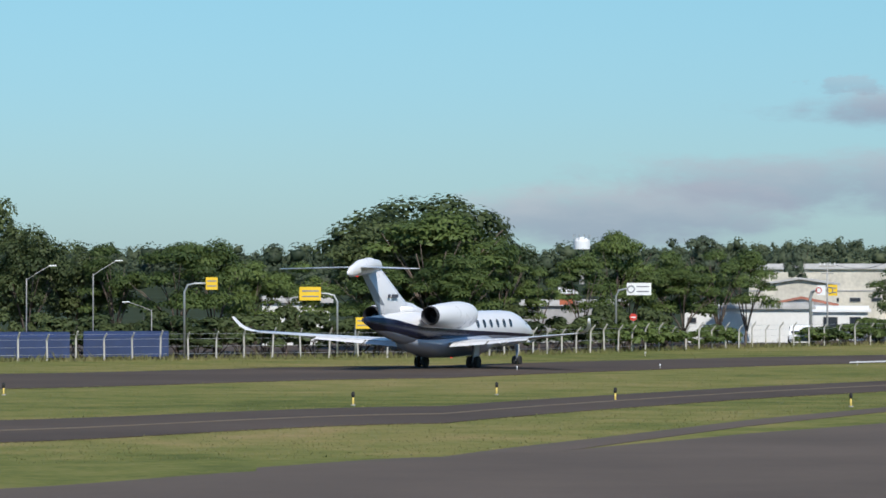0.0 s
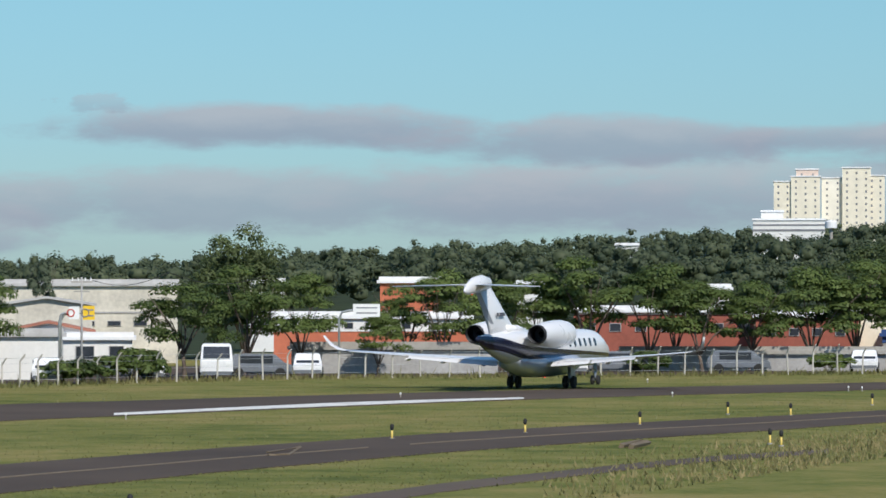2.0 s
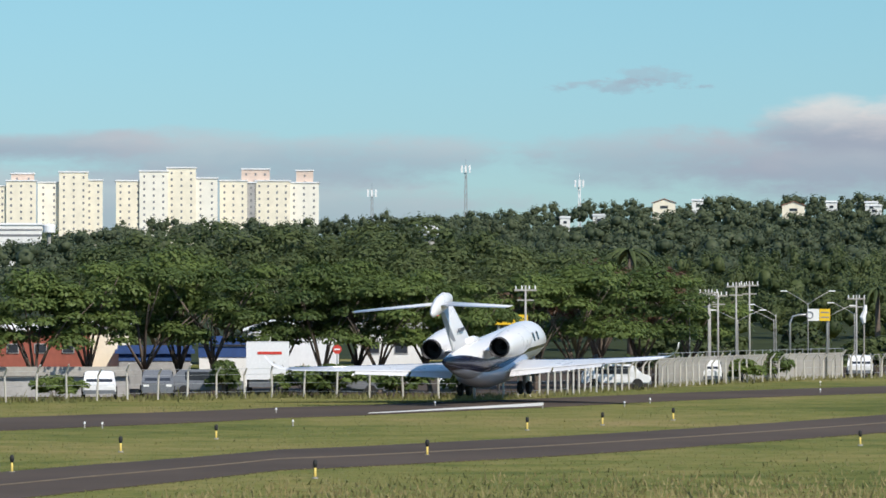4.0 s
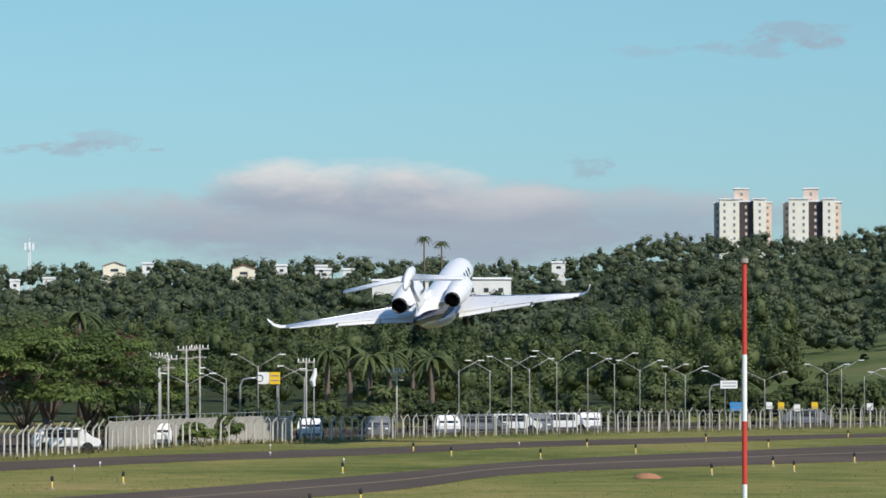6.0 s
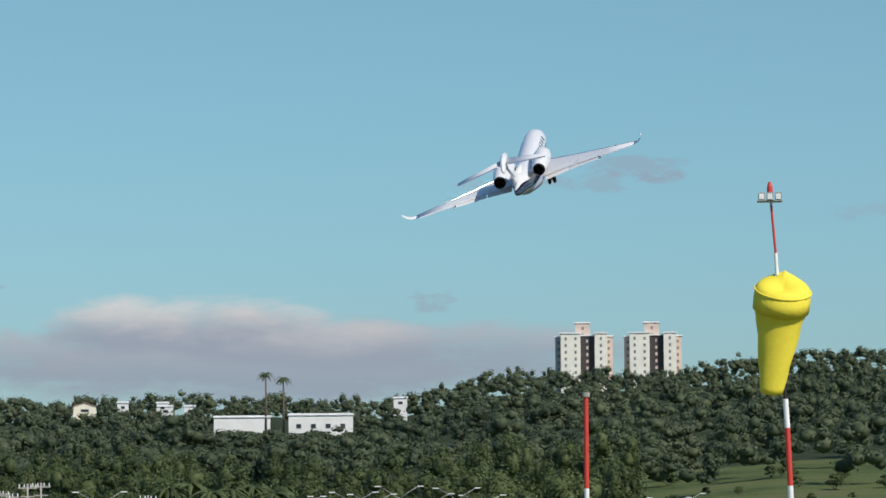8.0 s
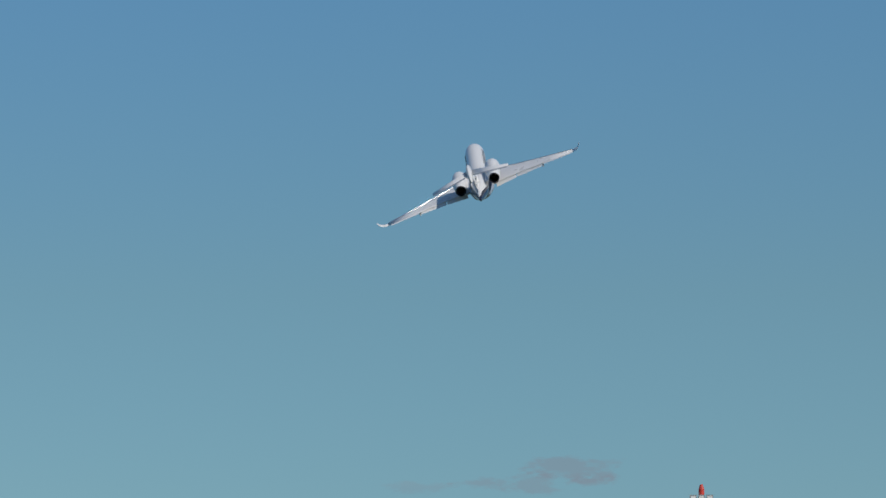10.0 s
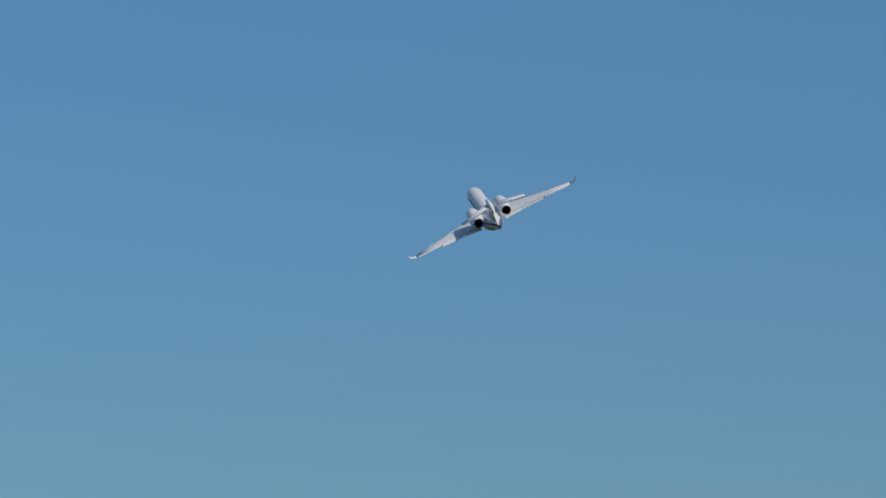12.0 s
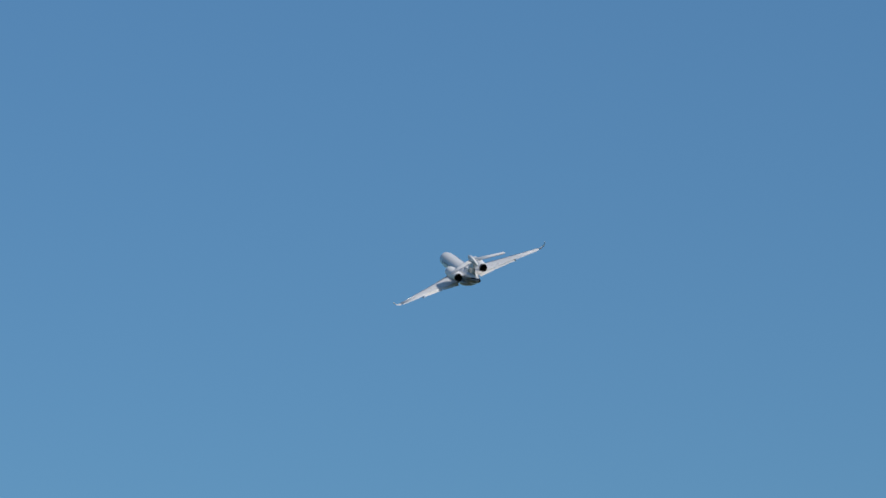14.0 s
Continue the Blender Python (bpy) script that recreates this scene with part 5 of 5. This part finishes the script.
def blades(name, b, e, low, high, label, seed, mat, wide=(0.012, 0.03)):
    """Grass blades, one quad each, rooted at bearings b and steps e below the horizon."""
    rng = np.random.default_rng(seed)
    p = np.array([at(float(x), EYE * F / float(y)) for x, y in zip(b, e)])
    n = len(p)
    h = rng.uniform(low, high, n) * np.where(rng.random(n) < 0.05, 2.0, 1)
    lean = rng.normal(size=(n, 3)) * (h * 0.35)[:, None]
    lean[:, 2] = h
    w = np.stack([rng.uniform(*wide, n), rng.uniform(-0.03, 0.03, n), np.zeros(n)], 1)
    V = np.stack([p - w, p + w, p + lean * 0.6 + w * 0.5, p + lean], 1).reshape(-1, 3)
    me = bpy.data.meshes.new(name)
    me.from_pydata(V.tolist(), [], np.arange(n * 4).reshape(-1, 4).tolist())
    me.materials.append(mat)
    tagged(new(name, me), label, "grass", kind="stuff")


def grasses():
    rng = np.random.default_rng(12)
    n = 15000
    b = rng.uniform(1500, 3900, n)
    e = rng.uniform(318, 420, n) - np.clip((b - 2700), 0, 900) * 0.05
    keep = rng.random(n) < np.clip((e - 300) / 60, 0.05, 1) * np.clip((b - 1400) / 700, 0.1, 1)
    blades("tall_grass", b[keep], e[keep], 0.05, 0.2, "uncut green and straw-coloured grass blades", 1, DRY, (0.015, 0.04))
    # short sward of the verges, thick along the edges of the pavement
    cols = np.array(BANDS)
    n = 60000
    b = rng.uniform(-900, 4700, n)
    rf, rn, tf, tn = (np.interp(b, cols[:, 0], cols[:, i]) for i in (1, 2, 3, 4))
    far = np.interp(b, [r[0] for r in FENCE], [EYE * F / r[1] for r in FENCE])
    pick, t = rng.integers(0, 3, n), rng.random(n)
    t = np.where(rng.random(n) < 0.3, np.round(t) + rng.normal(size=n) * 0.015, t)
    e = np.where(pick == 0, far + (rf - far) * t, np.where(pick == 1, rn + (tf - rn) * t, tn + 70 * np.abs(t)))
    keep = (b > 1000) | (e < np.interp(b, [-900, 0, 1000], [340, 324, 334]))
    blades("verge_grass", b[keep], e[keep], 0.02, 0.05, "short mown grass of the runway verges", 2, SWARD)
    b = rng.uniform(-900, 4700, 9000)
    far = np.interp(b, [r[0] for r in FENCE], [EYE * F / r[1] for r in FENCE])
    blades("fence_weeds", b, far + rng.normal(size=9000) * 1.2, 0.12, 0.4, "rank weeds growing along the fence", 3, SWARD, (0.02, 0.05))


grasses()

# ---- the jet ----


def aerofoil(le, te, y, z, thick, k=9, up_axis=(0, 0, 1)):
    """A wing section from leading to trailing edge at span y."""
    ua = Vector(up_axis)
    out = []
    for s in (1, -1):
        for i in range(k):
            t = i / (k - 1) if s > 0 else 1 - i / (k - 1)
            if s < 0 and i in (0, k - 1):
                continue
            half = thick * 2.6 * (math.sqrt(t) * 0.62 - t * 0.30 - t * t * 0.32)
            out.append(Vector((le + (te - le) * t, y, z)) + ua * half * s * (1.0 if s > 0 else 0.75))
    return out


def jet():
    ob = new("business_jet")
    tagged(ob, "white twin-engined business jet with dark sweeping band", "airplane")
    bm = bmesh.new()
    st = [(11.65, 1.72, 0.06, 0.05), (11.45, 1.74, 0.24, 0.22), (11.0, 1.79, 0.43, 0.40), (10.3, 1.87, 0.62, 0.60), (9.5, 1.96, 0.77, 0.78), (8.8, 2.04, 0.87, 0.93), (8.0, 2.08, 0.94, 1.0), (6.5, 2.1, 0.98, 1.02),
          (3, 2.1, 0.98, 1.02), (0, 2.1, 0.98, 1.02), (-3, 2.12, 0.97, 1.01), (-5, 2.2, 0.90, 0.95), (-7, 2.34, 0.68, 0.76), (-8.6, 2.48, 0.42, 0.52), (-10.0, 2.62, 0.22, 0.30), (-11.0, 2.74, 0.06, 0.09)]
    st = smooth_line(st, 3)
    loft(bm, [oval(x, 0, z, ry, rz) for x, z, ry, rz in st])
    part("fuselage", bm, JET_PAINT, ob, smooth=True)
    bm = bmesh.new()
    loft(bm, [oval(x, 0, zc, ry, rz, 24) for x, zc, ry, rz in ((6.0, 1.5, 0.1, 0.08), (5.0, 1.4, 0.75, 0.5), (3.2, 1.33, 1.15, 0.68), (0, 1.32, 1.3, 0.74), (-2.8, 1.34, 1.25, 0.72), (-5.0, 1.5, 0.85, 0.5), (-6.6, 1.75, 0.1, 0.08))])
    part("belly_fairing", bm, JET_PAINT, ob, smooth=True)
    for s in (1, -1):
        wing = bmesh.new()
        secs = [(3.4, -2.75, 0.6, 1.38, 0.34), (2.4, -2.8, 1.6, 1.44, 0.28), (0.7, -2.85, 3.7, 1.56, 0.20), (-1.8, -3.75, 7.0, 1.80, 0.13), (-3.75, -4.7, 9.6, 2.02, 0.07)]
        loft(wing, [aerofoil(le, te, s * y, z, th) for le, te, y, z, th in secs])
        w = part("wing", wing, JET_WHITE, ob, smooth=True)
        edge = bmesh.new()
        tube(edge, [(le + 0.02, s * y, z + 0.02) for le, te, y, z, th in secs], [0.10, 0.085, 0.065, 0.045, 0.03], 8)
        part("leading_edge", edge, JET_EDGE, w, "polished bare-metal leading edge", smooth=True)
        # flaps set down a little, with gaps between them
        for y0, y1 in ((1.5, 3.6), (3.7, 6.3)):
            fl = bmesh.new()
            rows = []
            for y in (y0, y1):
                te = float(np.interp(y, [q[2] for q in secs], [q[1] for q in secs]))
                z = float(np.interp(y, [q[2] for q in secs], [q[3] for q in secs]))
                c = 0.54 - 0.04 * y
                rows.append([(te + 0.12, s * y, z + 0.03), (te + 0.1 - c, s * y, z - c * 0.42), (te + 0.05 - c, s * y, z - c * 0.46), (te + 0.05, s * y, z - 0.09)])
            loft(fl, rows)
            part("flap", fl, JET_WHITE, w, "extended white wing flap")
        ail = bmesh.new()
        loft(ail, [[(te + 0.05, s * y, z + 0.02), (te - 0.22, s * y, z - 0.01), (te + 0.05, s * y, z - 0.04)] for te, y, z in ((-3.6, 6.5, 1.77), (-4.6, 9.3, 1.99))])
        part("aileron", ail, JET_WHITE, w)
        for y in (2.4, 4.6, 6.4):
            te = float(np.interp(y, [q[2] for q in secs], [q[1] for q in secs]))
            z = float(np.interp(y, [q[2] for q in secs], [q[3] for q in secs]))
            part("flap_track", tubes(([(te + 0.9, s * y, z - 0.12), (te + 0.2, s * y, z - 0.2), (te - 0.35, s * y, z - 0.2)], [0.03, 0.1, 0.03])), JET_WHITE, w, smooth=True)
        wl = bmesh.new()
        bend = [(-3.75, -4.7, 9.6, 2.02, 0.0), (-4.0, -4.82, 9.95, 2.10, 0.35), (-4.35, -5.0, 10.25, 2.30, 0.9), (-4.7, -5.2, 10.40, 2.54, 1.15), (-5.1, -5.4, 10.52, 2.82, 1.2)]
        loft(wl, [aerofoil(le, te, s * y, z, 0.07, up_axis=(0, -s * math.sin(a), math.cos(a))) for le, te, y, z, a in bend])
        part("winglet", wl, JET_WHITE, ob, smooth=True)
        # engine
        nac = bmesh.new()
        prof = [(-1.15, 0.56), (-1.2, 0.62), (-1.45, 0.67), (-2.3, 0.745), (-3.4, 0.73), (-4.8, 0.645), (-6.0, 0.53), (-6.05, 0.515)]
        loft(nac, [oval(x, s * 1.72, 2.93, r, r, 24) for x, r in prof], caps=False)
        n = part("nacelle", nac, JET_WHITE, ob, smooth=True)
        part("intake", tubes(([(-1.4, s * 1.72, 2.93), (-1.6, s * 1.72, 2.93)], 0.56), k=20), JET_DARK, n)
        pipe = bmesh.new()
        loft(pipe, [oval(x, s * 1.72, 2.93, r, r, 24) for x, r in ((-6.0, 0.523), (-6.28, 0.48), (-6.28, 0.455), (-5.1, 0.44))], caps=False)
        part("exhaust_rim", pipe, JET_DARK, n, "heat-darkened exhaust rim", smooth=True)
        part("exhaust", tubes(([(-5.2, s * 1.72, 2.93), (-5.0, s * 1.72, 2.93)], 0.45), k=20), JET_DARK, n)
        cone = bmesh.new()
        loft(cone, [oval(x, s * 1.72, 2.93, r, r, 14) for x, r in ((-5.15, 0.2), (-5.6, 0.14), (-5.95, 0.03))])
        part("exhaust_cone", cone, JET_DARK, n, smooth=True)
        py = bmesh.new()
        loft(py, [[(x, s * y, z) for x, z in ((-1.7, 2.7), (-3, 2.86), (-5.6, 2.78), (-3, 2.58))] for y in (0.8, 1.2)])
        part("pylon", py, JET_WHITE, ob)
        # tailplane
        tp = bmesh.new()
        loft(tp, [aerofoil(le, te, s * y, z, th) for le, te, y, z, th in ((-9.6, -11.7, 0.1, 5.52, 0.10), (-12.2, -13.2, 3.85, 5.44, 0.045))])
        t = part("tailplane", tp, JET_WHITE, ob, smooth=True)
        el = bmesh.new()
        loft(el, [[(te + 0.05, s * y, z + 0.02), (te - 0.3, s * y, z), (te + 0.05, s * y, z - 0.03)] for te, y, z in ((-11.7, 0.5, 5.51), (-13.1, 3.7, 5.43))])
        part("elevator", el, JET_GREY, t)
        for i in range(6):
            x = 6.6 - 0.92 * i
            win = bmesh.new()
            a = 0.31
            loft(win, [[(x + math.cos(q) * 0.17, s * (0.985 - 0.06 * math.sin(q)) * rr, 2.42 + math.sin(q) * 0.23) for q in (2 * math.pi * j / 14 for j in range(14))] for rr in (0.93, 0.972)])
            part("cabin_window", win, DARK_GLASS, ob)
        ws = bmesh.new()
        loft(ws, [[(9.55, s * y, z), (8.75, s * (y + 0.13), z + 0.02), (8.65, s * (y - 0.02), z + 0.32), (9.2, s * (y - 0.14), z + 0.3)] for y, z in ((0.66, 2.28), (0.70, 2.30))])
        part("cockpit_window", ws, DARK_GLASS, ob)
        part("registration_bar", boxes((-7.75, -6.95, s * 0.2 - 0.015, s * 0.2 + 0.015, 3.9, 4.08)), JET_NAVY, ob)
        part("registration_bar", boxes((-8.15, -7.9, s * 0.18 - 0.015, s * 0.18 + 0.015, 3.9, 4.08)), JET_NAVY, ob)
    fin = bmesh.new()
    loft(fin, [[Vector((p.x, p.z, z)) for p in aerofoil(le, te, 0, 0, th)] for le, te, z, th in ((-2.6, -8.9, 2.9, 0.24), (-5.0, -9.2, 3.35, 0.24), (-8.8, -11.3, 5.5, 0.18))])
    f = part("fin", fin, JET_WHITE, ob, smooth=True)
    rud = bmesh.new()
    loft(rud, [[(te + 0.7 * c, 0.07, z), (te - 0.02, 0.0, z), (te + 0.7 * c, -0.07, z)] for te, z, c in ((-9.2, 3.5, 1.2), (-11.05, 5.1, 0.8))])
    part("rudder", rud, JET_GREY, f, "silver-grey rudder panel")
    bul = bmesh.new()
    loft(bul, [oval(x, 0, z, ry, rz, 18) for x, z, ry, rz in ((-8.6, 5.56, 0.05, 0.05), (-9.0, 5.62, 0.18, 0.28), (-10.2, 5.62, 0.27, 0.42), (-11.5, 5.48, 0.25, 0.42), (-12.5, 5.28, 0.16, 0.28), (-12.9, 5.2, 0.04, 0.06))])
    part("tail_fairing", bul, JET_WHITE, ob, smooth=True)
    part("dorsal_scoop", tubes(([(-2.4, 0, 3.05), (-4.2, 0, 3.2), (-6.4, 0, 3.2)], [0.06, 0.2, 0.28]), k=10), JET_WHITE, ob, smooth=True)
    part("beacon", tubes(([(0.5, 0, 0.54), (0.5, 0, 0.62)], 0.05), k=10), BEACON, ob, "small red anti-collision light")
    part("tail_beacon", tubes(([(-11.6, 0, 5.06), (-11.75, 0, 5.06)], 0.05), k=10), BEACON, ob, "small red anti-collision light")
    gears = []
    for s in (1, -1):
        leg = tubes(([(0, 0, 0.1), (0, 0, -0.9), (0, 0, -1.02)], [0.11, 0.08, 0.07]), ([(0.5, 0, 0.1), (0, 0, -0.7)], 0.045), ([(0, -0.3, -1.02), (0, 0.3, -1.02)], 0.06))
        g = part("main_gear", leg, JET_GREY, ob, "grey main landing gear leg", smooth=True)
        g.location = (0, s * 1.56, 1.36)
        for y in (-0.22, 0.22):
            wh = bmesh.new()
            loft(wh, [[(math.cos(q) * r, y + o, -1.02 + math.sin(q) * r) for q in (2 * math.pi * j / 20 for j in range(20))] for o, r in ((-0.11, 0.2), (-0.12, 0.28), (-0.07, 0.34), (0.07, 0.34), (0.12, 0.28), (0.11, 0.2))])
            part("wheel", wh, BLACK, g, "black tyre", smooth=False)
        door = boxes((-0.35, 0.35, s * 0.16, s * 0.2, -0.75, 0.05))
        part("gear_door", door, JET_WHITE, g)
        gears.append((g, (0, s * 1.56, 1.36), s))
    leg = tubes(([(0, 0, 0.1), (0, 0, -0.8), (0, 0, -0.98)], [0.09, 0.065, 0.06]), ([(-0.5, 0, 0.0), (0, 0, -0.55)], 0.04), ([(0, -0.2, -0.98), (0, 0.2, -0.98)], 0.05))
    g = part("nose_gear", leg, JET_GREY, ob, "grey nose landing gear leg", smooth=True)
    g.location = (9.7, 0, 1.24)
    for y in (-0.16, 0.16):
        wh = bmesh.new()
        loft(wh, [[(math.cos(q) * r, y + o, -0.98 + math.sin(q) * r) for q in (2 * math.pi * j / 20 for j in range(20))] for o, r in ((-0.07, 0.15), (-0.08, 0.22), (-0.04, 0.26), (0.04, 0.26), (0.08, 0.22), (0.07, 0.15))])
        part("wheel", wh, BLACK, g, "black tyre")
    return ob, gears, (g, (9.7, 0, 1.24))


JET, MAIN_GEARS, NOSE_GEAR = jet()

# time, place of the main wheels' foot from where the camera stands, roll, pitch and heading in degrees
FLIGHT = [
    (0, -61.1, 240.3, 0, 0.0, -0.0, 80.3), (0.5, -49.3, 244.3, 0, 0.0, -0.0, 80.2), (1, -38.0, 248.6, 0, 0.0, -0.0, 78.7),
    (1.5, -26.4, 247.7, 0, 0.0, -0.0, 77.1), (2, -15.1, 242.2, 0, 0.0, -0.0, 75.7), (2.5, -4.6, 234.1, 0, 0.0, -0.1, 74.8),
    (3, 5.1, 229.6, 0, 0.0, -1.3, 74.4), (3.5, 13.9, 222.6, 0.03, -0.3, -3.4, 72.9), (4, 23.0, 227.6, 0.36, -1.9, -4.7, 71.8),
    (4.2, 27.0, 234.9, 0.54, -1.8, -5.5, 71.5), (5.25, 48.5, 268.8, 4.3, -4.3, -9.8, 70.2), (6.5, 71.5, 305.1, 10.86, -7.8, -13.9, 69.1),
    (7, 82.4, 327.5, 16.2, -11.3, -15.4, 69.3), (7.5, 91.6, 346.1, 22.9, -15.7, -17.0, 69.7), (8, 99.4, 363.6, 30.9, -18.5, -19.3, 70.3),
    (8.5, 104.5, 376.1, 39.25, -19.8, -21.2, 71.9), (9, 109.4, 390.2, 48.7, -20.1, -22.8, 73.3), (10.25, 118.5, 430.3, 67.3, -23.7, -23.2, 78.2),
    (11.5, 125.7, 473.0, 87.5, -27.3, -23.2, 83.2), (12, 129.7, 488.3, 99.2, -28.0, -23.2, 85.4), (12.5, 127.8, 505.4, 106.9, -27.8, -23.4, 87.1),
    (13, 123.5, 521.8, 119.7, -24.7, -23.5, 89.0), (13.5, 118.1, 538.2, 129.9, -23.5, -23.4, 91.0), (14, 114.1, 554.7, 140.2, -25.2, -23.2, 93.0)]


def motions():
    facing = {t: b for t, b, *_ in PATH}
    walk(JET, [(t, Matrix.Translation(stand(facing[t])) @ pose(x, y, z, rx, ry, rz)) for t, x, y, z, rx, ry, rz in FLIGHT])
    for g, (x, y, z), s in MAIN_GEARS:
        walk(g, [(t, pose(x, y, z + lift, -s * a, 0, 0)) for t, a, lift in ((0, 0, 0), (7.6, 0, 0), (8.5, 22, 0), (9.0, 45, 0.1), (9.8, 84, 0.3), (14, 84, 0.3))])
    g, (x, y, z) = NOSE_GEAR
    walk(g, [(t, pose(x, y, z + lift, 0, -a, 0)) for t, a, lift in ((0, 0, 0), (7.0, 0, 0), (7.8, 45, 0.1), (8.8, 86, 0.5), (14, 86, 0.5))])

    for cloth in SOCK_CLOTH:
        walk(cloth, [(t, Matrix.Translation(SOCK_MOUTH) @ pose(0, 0, 0, 0, -a, 0)) for t, a in ((0, 22), (3, 30), (5.2, 38), (6.3, 40), (6.6, 34), (7.0, 18), (7.5, 8), (8.1, -8), (9, -5), (14, 6))])


motions()
